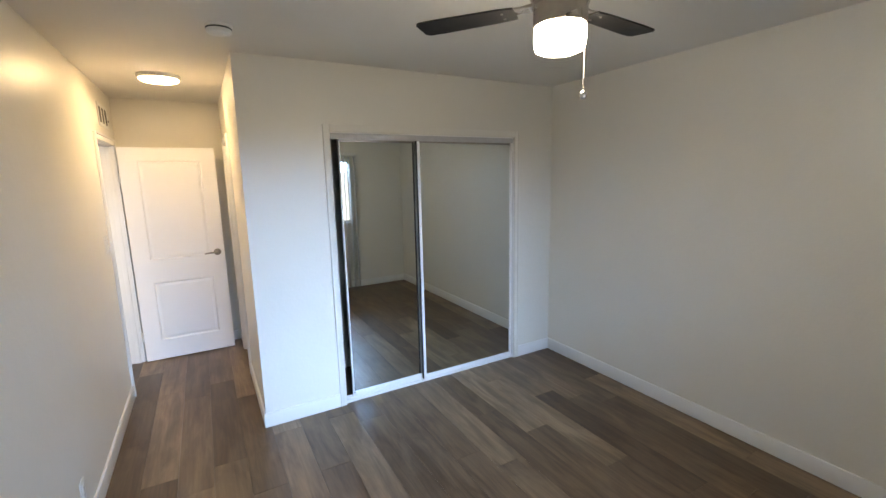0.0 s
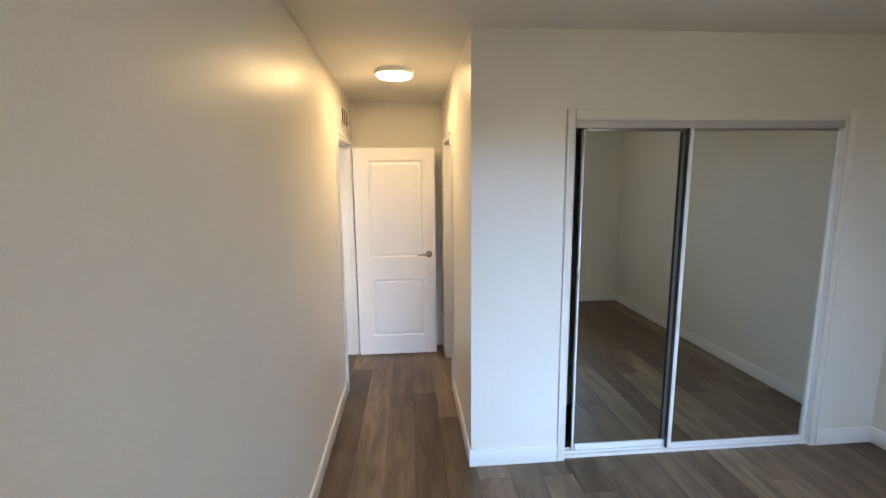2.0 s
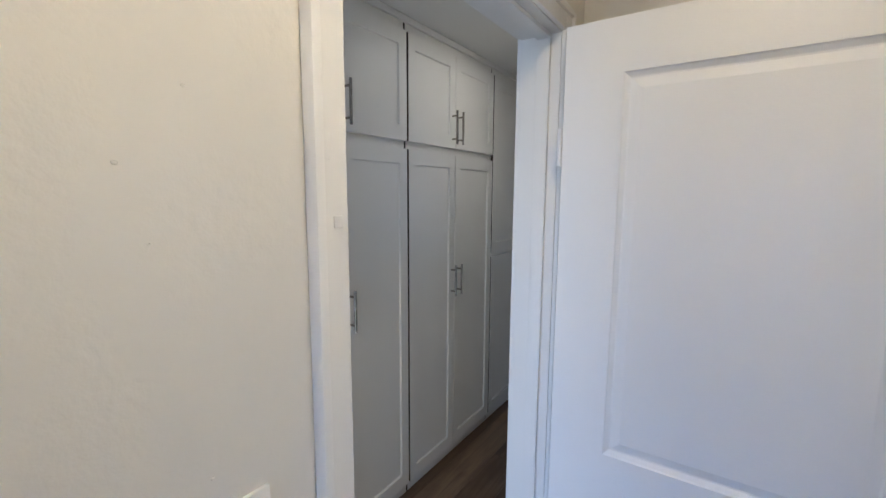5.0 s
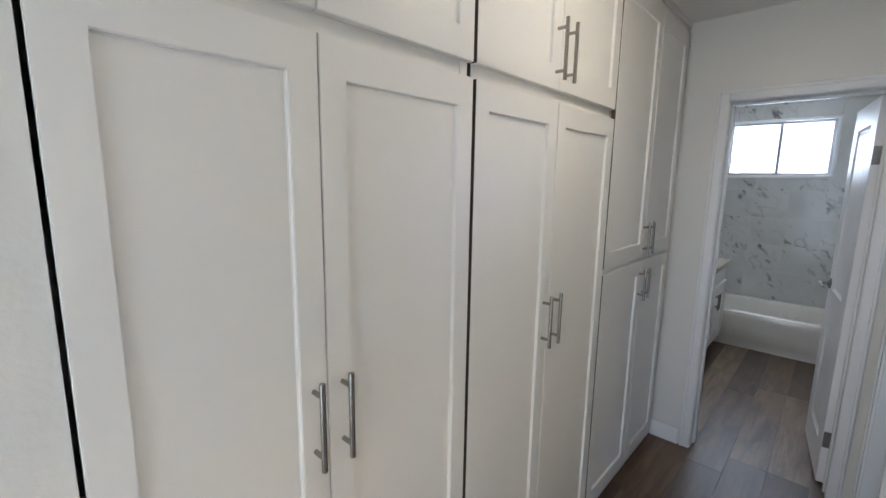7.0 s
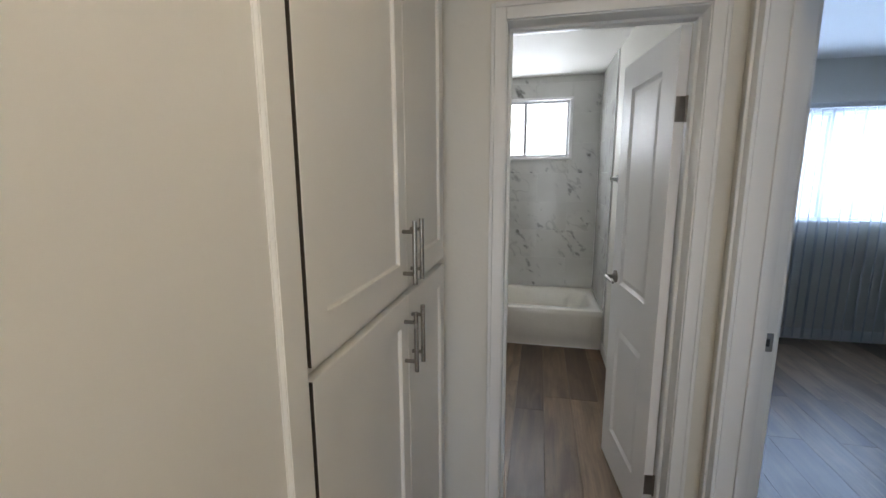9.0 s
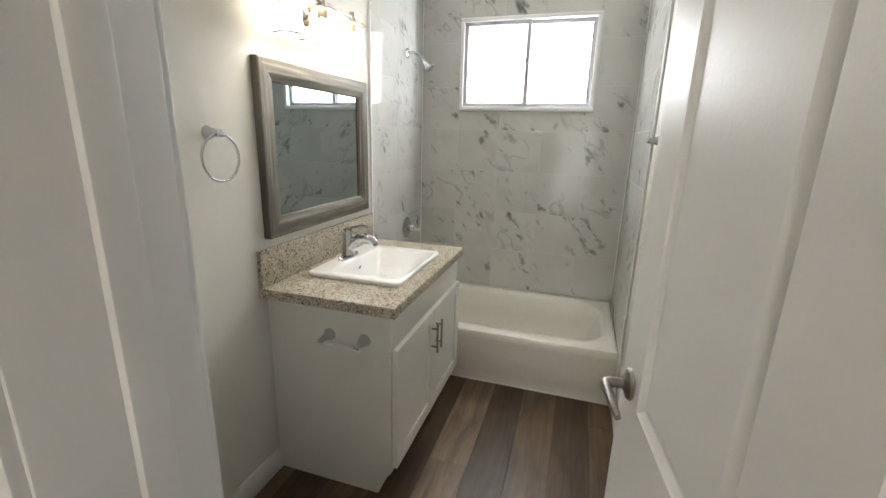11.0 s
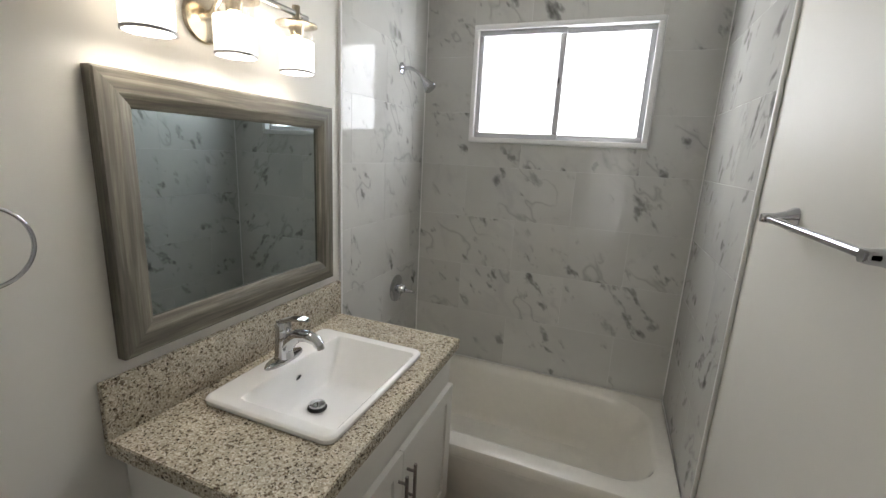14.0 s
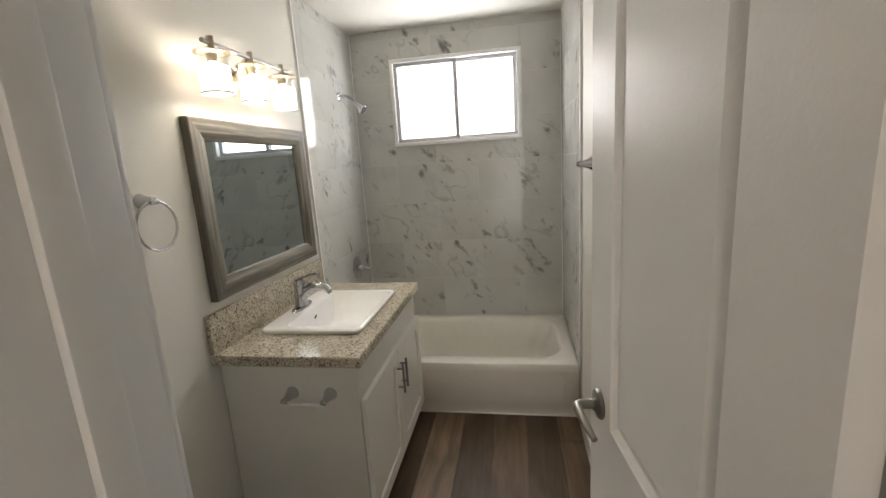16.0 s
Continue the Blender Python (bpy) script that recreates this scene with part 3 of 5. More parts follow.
def ceiling_fan(x, y):
    f = thing("ceiling_fan", (x, y, H), "brushed nickel ceiling fan with three black blades and lit drum", "ceiling fan")
    part("canopy", lathe(bmesh.new(), [(0.0, 2.5), (0.068, 2.5), (0.068, 2.475), (0.052, 2.445), (0.020, 2.435), (0.0, 2.435)], (x, y, 0)), NICKEL, f)
    part("downrod", tube(bmesh.new(), [(x, y, 2.475), (x, y, 2.37)], 0.014), NICKEL, f)
    part("motor_housing", lathe(bmesh.new(), [(0.0, 2.385), (0.060, 2.385), (0.098, 2.365), (0.104, 2.335), (0.100, 2.285), (0.085, 2.262), (0.0, 2.262)], (x, y, 0), seg=40), NICKEL, f)
    part("switch_housing", lathe(bmesh.new(), [(0.0, 2.265), (0.088, 2.262), (0.088, 2.252), (0.084, 2.250), (0.084, 2.195), (0.080, 2.190), (0.0, 2.190)], (x, y, 0), seg=40), NICKEL, f)
    part("light_glass", lathe(bmesh.new(), [(0.0, 2.191), (0.079, 2.191), (0.0805, 2.180), (0.0805, 2.138), (0.075, 2.121), (0.060, 2.114), (0.0, 2.111)], (x, y, 0), seg=44), LAMP_FAN, f, "lit white opal glass drum")
    for a in (7, 127, 247):
        m = Matrix.Translation((x, y, 2.252)) @ pose(0, 0, 0, 0, 0, a) @ pose(0, 0, 0, 4, 0, 0)
        loop = [(0.145, -0.040), (0.20, -0.047), (0.42, -0.055), (0.475, -0.053), (0.488, -0.040), (0.488, 0.042), (0.475, 0.053), (0.42, 0.055), (0.20, 0.047), (0.145, 0.040)]
        bm = loft(bmesh.new(), [[(px, py, -0.003) for px, py in loop], [(px, py, 0.003) for px, py in loop]])
        blade = part("blade", moved(bm, m), BLACK, f, "matt black fan blade")
        arm = bmesh.new()
        loft(arm, [[(0.07, -0.022, 0.004), (0.07, 0.022, 0.004), (0.07, 0.022, 0.014), (0.07, -0.022, 0.014)], [(0.13, -0.020, 0.003), (0.13, 0.020, 0.003), (0.13, 0.020, 0.009), (0.13, -0.020, 0.009)], [(0.205, -0.034, 0.003), (0.205, 0.034, 0.003), (0.205, 0.034, 0.007), (0.205, -0.034, 0.007)]])
        part("blade_arm", moved(arm, m), NICKEL, blade)
        for s in (-0.02, 0.02):
            part("screw", moved(lathe(bmesh.new(), [(0.0, -0.006), (0.005, -0.005), (0.005, -0.003)], (0.185, s, 0), seg=10), m), STEEL, blade)
    cx, cy = x + 0.016, y - 0.089
    ch = bmesh.new()
    zz = 2.195
    while zz > 1.995:
        bmesh.ops.create_icosphere(ch, subdivisions=1, radius=0.0021, matrix=Matrix.Translation((cx, cy, zz)))
        zz -= 0.0052
    part("pull_chain", ch, NICKEL, f, "beaded pull chain")
    part("chain_knob", lathe(bmesh.new(), [(0.0, 1.998), (0.004, 1.997), (0.010, 1.990), (0.0115, 1.982), (0.009, 1.973), (0.0, 1.969)], (cx, cy, 0), seg=18), CHROME, f)
    for piece in f.children:
        if not piece.name.startswith("canopy"):
            piece.location.z -= 0.028 if piece.name.startswith("chain") or piece.name.startswith("pull") else 0.014


ceiling_fan(0.986, 0.765)


def ceiling_light(x, y, lamp, label):
    c = thing("ceiling_light", (x, y, H), label, "ceiling light")
    part("rim", lathe(bmesh.new(), [(0.0, 2.5), (0.140, 2.5), (0.142, 2.492), (0.138, 2.474), (0.130, 2.470), (0.126, 2.474), (0.0, 2.476)], (x, y, 0), seg=48), WHITE, c)
    part("diffuser", lathe(bmesh.new(), [(0.0, 2.4745), (0.125, 2.4735), (0.124, 2.466), (0.110, 2.459), (0.0, 2.455)], (x, y, 0), seg=48), lamp, c, "glowing round diffuser")


ceiling_light(-0.245, 3.60, LAMP_WARM, "round flush ceiling light glowing warm white")
# Unseen lamp, added because the hall needs light.
ceiling_light(-1.16, 5.55, LAMP_HALL_FILL, "round flush ceiling light glowing warm white")


def smoke_alarm(x, y):
    s = thing("smoke_alarm", (x, y, H), "round white plastic smoke alarm on ceiling", "smoke alarm")
    part("base", lathe(bmesh.new(), [(0.0, 2.5), (0.066, 2.5), (0.066, 2.490), (0.0, 2.490)], (x, y, 0), seg=36), WHITE, s)
    part("cover", lathe(bmesh.new(), [(0.0, 2.4905), (0.060, 2.490), (0.060, 2.472), (0.054, 2.462), (0.030, 2.458), (0.0, 2.457)], (x, y, 0), seg=36), WHITE, s)
    part("vent_ring", lathe(bmesh.new(), [(0.0605, 2.487), (0.0612, 2.487), (0.0612, 2.480), (0.0605, 2.480)], (x, y, 0), seg=36, caps=False), DARK, s)
    part("test_button", lathe(bmesh.new(), [(0.0, 2.458), (0.012, 2.4575), (0.012, 2.4545), (0.0, 2.454)], (x + 0.02, y, 0), seg=18), WHITE, s)


smoke_alarm(0.105, 2.275)


def wall_vent():
    y0, y1, z0, z1 = 4.055, 4.455, 2.185, 2.363
    v = thing("wall_vent", (XL, (y0 + y1) / 2, z0), "white metal return-air grille with dark louvres", "vent")
    part("backing", box(XL + 0.0005, XL + 0.003, y0 + 0.02, y1 - 0.02, z0 + 0.02, z1 - 0.02), DARK, v)
    bays = 3
    bw = (y1 - y0 - 0.05) / bays
    for nm, a, b, c, d in (("frame", y0, y1, z0, z0 + 0.025), ("frame", y0, y1, z1 - 0.025, z1), ("frame", y0, y0 + 0.025, z0 + 0.025, z1 - 0.025), ("frame", y1 - 0.025, y1, z0 + 0.025, z1 - 0.025)):
        part(nm, box(XL, XL + 0.009, a, b, c, d, 0.002), WHITE, v)
    for k in range(1, bays):
        yy = y0 + 0.025 + k * bw
        part("divider", box(XL + 0.001, XL + 0.0085, yy - 0.006, yy + 0.006, z0 + 0.025, z1 - 0.025), WHITE, v)
    for k in range(9):
        zz = z0 + 0.031 + k * 0.0122
        bm = bmesh.new()
        loft(bm, [[(XL + 0.002, yy, zz + 0.006), (XL + 0.007, yy, zz), (XL + 0.0075, yy, zz + 0.001), (XL + 0.0025, yy, zz + 0.007)] for yy in (y0 + 0.026, y1 - 0.026)])
        part("slat", bm, STEEL, v)
    part("lever_tab", box(XL + 0.008, XL + 0.014, y1 - 0.016, y1 - 0.010, z0 + 0.06, z0 + 0.075), DARK, v)


wall_vent()


def switch_plate(y0, y1, z0, z1):
    s = thing("light_switch", (XL, (y0 + y1) / 2, z0), "white double rocker light switch plate", "light switch")
    part("plate", box(XL, XL + 0.006, y0, y1, z0, z1, 0.0025), WHITE, s)
    w = (y1 - y0)
    for c in (y0 + w * 0.29, y0 + w * 0.71):
        part("rocker_frame", box(XL + 0.005, XL + 0.0068, c - 0.0185, c + 0.0185, (z0 + z1) / 2 - 0.035, (z0 + z1) / 2 + 0.035), GREYT, s)
        zc = (z0 + z1) / 2
        bm = loft(bmesh.new(), [[(XL + 0.006, c + sy, zc - 0.0325), (XL + 0.013, c + sy, zc - 0.0325), (XL + 0.0085, c + sy, zc + 0.002), (XL + 0.008, c + sy, zc + 0.0325), (XL + 0.006, c + sy, zc + 0.0325)] for sy in (-0.0165, 0.0165)])
        part("rocker", bm, WHITE, s)
        for z in (z0 + 0.010, z1 - 0.010):
            part("screw", lathe(bmesh.new(), [(0.0032, 0.006), (0.0032, 0.007), (0.0, 0.0072)], (XL, c, z), "x", 10), GREYT, s)


switch_plate(3.556, 3.680, 1.214, 1.342)


def outlet(name, x, out, yc, zc, w, h, gfci):
    o = thing(name, (x, yc, zc), "white duplex power outlet with cover plate", "power outlet")
    lo, hi = sorted((x, x + out * 0.006))
    part("plate", box(lo, hi, yc - w / 2, yc + w / 2, zc - h / 2, zc + h / 2, 0.0025), WHITE, o)
    lo, hi = sorted((x + out * 0.005, x + out * 0.0085))
    body = part("socket", box(lo, hi, yc - 0.0165, yc + 0.0165, zc - 0.034, zc + 0.034, 0.002), WHITE, o)
    lo, hi = sorted((x + out * 0.008, x + out * 0.0088))
    for s in (-0.019, 0.019):
        for d in (-0.0063, 0.0063):
            part("slot", box(lo, hi, yc + d - 0.0011, yc + d + 0.0011, zc + s - 0.001, zc + s + 0.008), DARK, body)
        part("ground_hole", lathe(bmesh.new(), [(0.0024, 0.0), (0.0024, out * 0.0006), (0.0, out * 0.0006)], (x + out * 0.0083, yc, zc + s - 0.007), "x", 12), DARK, body)
    if gfci:
        for d in (-0.003, 0.0035):
            part("test_button", box(lo, hi + 0.0006 * (out > 0), yc - 0.008, yc + 0.008, zc + d - 0.0022, zc + d + 0.0022), WHITE, body)


outlet("power_outlet", XL, 1, 2.17, 0.245, 0.072, 0.116, False)


def vertical_blind(x0, x1, y, top, slat_turn, label):
    b = thing("vertical_blind", ((x0 + x1) / 2, y, 0.01), label, "window blind")
    part("head_rail", box(x0, x1, y - 0.022, y + 0.022, top, top + 0.045, 0.003), ALU, b)
    n = int((x1 - x0 - 0.04) / 0.078)
    first = None
    for k in range(n + 1):
        x = x0 + 0.03 + k * 0.078
        if first is None:
            bm = bmesh.new()
            loops = []
            for z in (0.02, top - 0.012):
                pts = [(0.0445 * u, 0.006 * (1 - u * u), z) for u in (-1, -0.5, 0, 0.5, 1)]
                loops.append(pts + [(px, py - 0.0012, pz) for px, py, pz in reversed(pts)])
            loft(bm, loops)
            first = finish("slat", bm, BLIND)
        ob = new("slat", first)
        ob.parent = b
        ob.matrix_basis = pose(x - (x0 + x1) / 2, 0, -0.01, 0, 0, slat_turn + 5 * math.sin(k * 2.3))
        clip_z = top
        part("carrier", box(x - 0.004, x + 0.004, y - 0.004, y + 0.004, top - 0.016, top + 0.002), ALU, b)


def sash_window(name, x0, x1, z0, z1, y_in, y_out, into, label, trim=0.045, latch=True):
    """A horizontal slider in an opening; into is the direction of the room along y."""
    w = thing(name, ((x0 + x1) / 2, y_in, z0), label, "window", kind="structure")
    f0, f1 = sorted((y_in + into * 0.018, y_out))
    e = 0.022
    for nm, a, b, c, d in (("window_frame", x0 - e, x1 + e, z1 - 0.004, z1 + e), ("window_sill", x0 - e, x1 + e, z0 - e, z0 + 0.004), ("window_frame", x0 - e, x0 + 0.004, z0 + 0.004, z1 - 0.004), ("window_frame", x1 - 0.004, x1 + e, z0 + 0.004, z1 - 0.004)):
        part(nm, box(a, b, f0, f1, c, d, 0.003), TRIM, w)
    xm = (x0 + x1) / 2
    metal = GREYT if latch else ALU
    for k, (a, b) in enumerate(((x0 + 0.004, xm + 0.022), (xm - 0.012, x1 - 0.004))):
        yy = y_in - into * (0.012 + 0.022 * k)
        s = 0.027
        sash = part("sash", box(a, b, yy - 0.009, yy + 0.009, z0 + 0.004, z0 + 0.004 + s, 0.002), metal, w)
        part("sash_rail", box(a, b, yy - 0.009, yy + 0.009, z1 - 0.004 - s, z1 - 0.004, 0.002), metal, sash)
        part("sash_stile", box(a, a + s, yy - 0.009, yy + 0.009, z0 + 0.004 + s, z1 - 0.004 - s, 0.002), metal, sash)
        part("sash_stile", box(b - s, b, yy - 0.009, yy + 0.009, z0 + 0.004 + s, z1 - 0.004 - s, 0.002), GREYT if k == 0 else metal, sash)
        p = part("pane", box(a + s, b - s, yy - 0.002, yy + 0.002, z0 + 0.004 + s, z1 - 0.004 - s), FROST if latch else GLASS, sash)
        p.visible_shadow = False
    if latch:
        l = part("latch", box(xm - 0.002, xm + 0.010, *sorted((y_in - into * 0.003, y_in + into * 0.012)), (z0 + z1) / 2 - 0.02, (z0 + z1) / 2 + 0.035, 0.002), STEEL, w, "small dark metal sash latch")
        part("latch_lever", box(xm + 0.001, xm + 0.007, *sorted((y_in + into * 0.010, y_in + into * 0.020)), (z0 + z1) / 2 + 0.005, (z0 + z1) / 2 + 0.028, 0.0015), DARK, l)
    return w


for bxx, byy, wdt in ((0.8, -7.5, 16.0), (1.085, 10.9, 4.2), (-1.487, 10.55, 1.6)):
    solid("backdrop", box(bxx - wdt / 2, bxx + wdt / 2, byy - 0.01, byy + 0.01, -0.1, 0.5 * wdt + 2.0), BACKDROP_DIM if byy > 10.8 else BACKDROP, "bright white sky outside the window", "backdrop", kind="structure")
sash_window("window_1", -0.10, 1.96, 1.05, 1.99, YB, YB - 0.07, 1, "white sliding bedroom window with daylight behind", latch=False)
vertical_blind(-0.20, 2.05, YB + 0.055, 2.06, 93, "white vertical vinyl blind hanging to the floor")
sash_window("window_2", 0.12, 2.05, 1.12, 2.06, 9.95, 10.03, -1, "white sliding window bright with daylight", latch=False)
vertical_blind(0.04, 2.15, 9.885, 2.085, 52, "white vertical vinyl blind over a bright window")
sash_window("window_3", -1.953, -1.068, 1.712, 2.276, 10.045, 10.105, -1, "white sliding bathroom window with obscure glass")

for yy, zz, hh in ((3.760, 1.700, 0.030), (3.777, 1.615, 0.014), (3.761, 1.235, 0.034)):
    solid("filled_mortise", box(XL + 0.0125, XL + 0.0145, yy - 0.007, yy + 0.007, zz - hh / 2, zz + hh / 2, 0.0008), TRIM, "old painted-over hardware mark on a door casing", "trim", kind="structure")

for yy, zz, rr in ((3.622, 1.737, 0.0016), (3.569, 1.670, 0.0021), (3.587, 1.606, 0.0014), (3.624, 1.378, 0.0016)):
    nib = bmesh.new()
    bmesh.ops.create_icosphere(nib, subdivisions=2, radius=rr, matrix=Matrix.Translation((XL + 0.0004, yy, zz)) @ Matrix.Diagonal((0.6, 1.25, 0.9, 1)))
    solid("paint_nib", nib, WALL, "dried paint nib standing proud of the wall", "paint nib", kind="structure")

# ---- hall cabinets ----
SHAKER = ((0.0015, -0.009),)


def bar_pull(parent, x, y, z0, z1):
    """A round bar pull that stands off a face looking along +x."""
    xb = x + 0.032
    pull = part("bar_pull", tube(bmesh.new(), [(xb, y, z0), (xb, y, z1)], 0.0062, 14), PULL, parent, "brushed nickel bar pull")
    if pull.parent.parent is None:
        for z in (z0 + 0.028, z1 - 0.028):
            part("post", tube(bmesh.new(), [(x, y, z), (xb, y, z)], 0.0052, 10), PULL, pull)
    else:
        for z in (z0 + 0.028, z1 - 0.028):
            part("bar_pull_post", tube(bmesh.new(), [(x, y, z), (xb, y, z)], 0.0052, 10), PULL, parent)


def shaker_door(parent, x, y0, y1, z0, z1, stile, pull, rail=None, mat=None):
    """A shaker door looking along +x. pull: its y and height range."""
    w, h = y1 - y0, z1 - z0
    rail = rail or stile
    bm = panel_slab(w, h, 0.020, [(stile, w - stile, rail, h - rail)], SHAKER, both=False)
    bmesh.ops.bevel(bm, geom=[e for e in bm.edges if len(e.link_faces) == 2 and e.calc_face_angle(0) > 1.2 and (e.verts[0].co.y + e.verts[1].co.y) < 0], offset=0.0016, segments=2, affect="EDGES")
    m = Matrix.Translation((x - 0.010, y0, z0)) @ pose(0, 0, 0, 0, 0, 90)
    d = part("door", moved(bm, m), mat or CAB, parent)
    if pull:
        bar_pull(d, x, pull[0], pull[1], pull[2])
    return d


def hall_cabinet(y0, y1, rows, label, gap0=0.010, gap1=0.010, slot0=0.001, slot1=0.001, shift=0.0):
    c = thing("hall_cabinet", ((-2.28 + XK) / 2, (y0 + y1) / 2, 0), label, "cabinet", "built-in hall cabinets")
    bm = bmesh.new()
    bx(bm, -2.29, XK - 0.018, y0 + slot0, y1 - slot1, 0.0, 2.468)
    part("body", bm, CAB, c)
    zs = sorted({0.0, 2.468, *(r[0] - 0.012 for r in rows[1:])})
    part("frame_stile", box(XK - 0.018, XK, y0 + slot0, y0 + 0.034, 0.0, 2.468, 0.0015), CAB, c)
    part("frame_stile", box(XK - 0.018, XK, y1 - 0.034, y1 - slot1, 0.0, 2.468, 0.0015), CAB, c)
    part("base_rail", box(XK - 0.018, XK - 0.001, y0 + 0.034, y1 - 0.034, 0.0, rows[0][0] + 0.02, 0.0015), CAB, c)
    part("top_rail", box(XK - 0.018, XK - 0.001, y0 + 0.034, y1 - 0.034, rows[-1][1] - 0.02, 2.468, 0.0015), CAB, c)
    for a, b in zip(rows, rows[1:]):
        part("middle_rail", box(XK - 0.018, XK - 0.001, y0 + 0.034, y1 - 0.034, a[1] - 0.02, b[0] + 0.02, 0.0015), CAB, c)
    if slot0 > 0.001:
        for z0, z1, _, _ in rows:
            # The seam's shade, put on the door edge as a dark strip.
            part("edge_shade", box(XK + 0.0008, XK + 0.0192, y0 + gap0 - 0.0016, y0 + gap0 - 0.0003, z0 + 0.001, z1 - 0.001), SEAM_SHADE, c, "dark strip painting the seam's shade on a door edge")
        # Near-black fill that paints the shade between two cabinets.
        part("gap_shade", box(XK - 0.060, XK - 0.004, y0 - 0.0075, y0 + slot0 - 0.0003, 0.0, 2.468), DARK, c, "near-black strip painting the shade in the gap between cabinets")
    ym = (y0 + y1) / 2 + shift
    for z0, z1, p0, p1 in rows:
        shaker_door(c, XK + 0.020, y0 + gap0, ym - 0.0015, z0, z1, 0.058, (ym - 0.032, p0, p1), 0.074)
        shaker_door(c, XK + 0.020, ym + 0.0015, y1 - gap1, z0, z1, 0.058, (ym + 0.034, p0, p1), 0.074)
    return c


TALL = [(0.062, 1.868, 1.04, 1.225), (1.906, 2.425, 1.93, 2.115)]
hall_cabinet(4.295, 5.1265, TALL, "tall white shaker cabinet with paired upper doors", gap1=0.003, slot1=0.005, shift=-0.026)
hall_cabinet(5.1335, 6.038, TALL, "tall white shaker cabinet with paired upper doors", gap0=0.003, gap1=0.003, slot0=0.005, slot1=0.004, shift=-0.017)
hall_cabinet(6.043, 7.040, [(0.062, 1.214, 1.015, 1.180), (1.236, 2.425, 1.255, 1.420)], "white shaker linen cabinet split at mid height", gap0=0.003, gap1=0.055, slot0=0.004)
solid("cabinet_crown", box(XK - 0.03, XK + 0.012, 4.295, 7.055, 2.4685, 2.4995, 0.004), CAB, "white painted flat crown strip above the cabinets", "trim", kind="structure")

# ---- bathroom ----


def tub(x0, x1, y0, y1, top):
    """An alcove bathtub with an apron, a wide rim and a rounded basin."""
    t = thing("bathtub", ((x0 + x1) / 2, (y0 + y1) / 2, 0), "cream-white enamelled alcove bathtub with plain apron", "bathtub")
    cx, cy, w, d = (x0 + x1) / 2, (y0 + y1) / 2, x1 - x0, y1 - y0
    bm = bmesh.new()
    bc = cy + 0.015

    def ring(px, py, ww, dd, r, z):
        return [(a, b, z) for a, b in rounded(px, py, ww, dd, r, 8)]

    loft(bm, [ring(cx, cy, w, d, 0.012, top - 0.05), ring(cx, cy, w, d, 0.012, top - 0.016), ring(cx, cy, w - 0.010, d - 0.010, 0.012, top - 0.004), ring(cx, cy, w - 0.026, d - 0.026, 0.012, top),
              ring(cx, bc, w - 0.13, d - 0.15, 0.17, top - 0.002), ring(cx, bc, w - 0.155, d - 0.175, 0.17, top - 0.010), ring(cx, bc, w - 0.175, d - 0.195, 0.165, top - 0.035),
              ring(cx - 0.02, bc, w - 0.24, d - 0.235, 0.15, top - 0.16), ring(cx - 0.03, bc, w - 0.32, d - 0.27, 0.13, top - 0.29), ring(cx - 0.04, bc, w - 0.40, d - 0.33, 0.11, top - 0.325), ring(cx - 0.04, bc, w - 0.60, d - 0.46, 0.07, top - 0.335)], cap_first=False)
    part("basin", bm, TUBM, t)
    ap = bmesh.new()
    loft(ap, [[(xx, y0 + 0.0005, top - 0.045), (xx, y0 + 0.004, top - 0.07), (xx, y0 + 0.050, 0.075), (xx, y0 + 0.062, 0.055), (xx, y0 + 0.064, 0.0), (xx, y0 + 0.09, 0.0), (xx, y0 + 0.09, top - 0.045)] for xx in (x0, x1)])
    part("apron", ap, TUBM, t)
    fr = bmesh.new()
    lean = lambda z: y0 + 0.004 + 0.046 * (top - 0.07 - z) / (top - 0.145)
    loft(fr, [[(a, lean(b) + 0.0005, b) for a, b in rounded(cx, 0.200, w - 0.17, 0.225, 0.05, 6)], [(a, lean(b) - 0.0018, b) for a, b in rounded(cx, 0.200, w - 0.186, 0.209, 0.045, 6)]], cap_first=False)
    part("apron_panel", fr, TUBM, t)
    part("caulk", box(x0, x1 - 0.002, y0 + 0.056, y0 + 0.0645, -0.002, 0.006, 0.002), WHITE, t)
    part("drain", lathe(bmesh.new(), [(0.0, top - 0.331), (0.032, top - 0.331), (0.030, top - 0.3335)], (x0 + 0.32, bc, 0), seg=24), CHROME, t)


tub(BL + 0.013, BR - 0.013, 9.215, 10.043, 0.368)


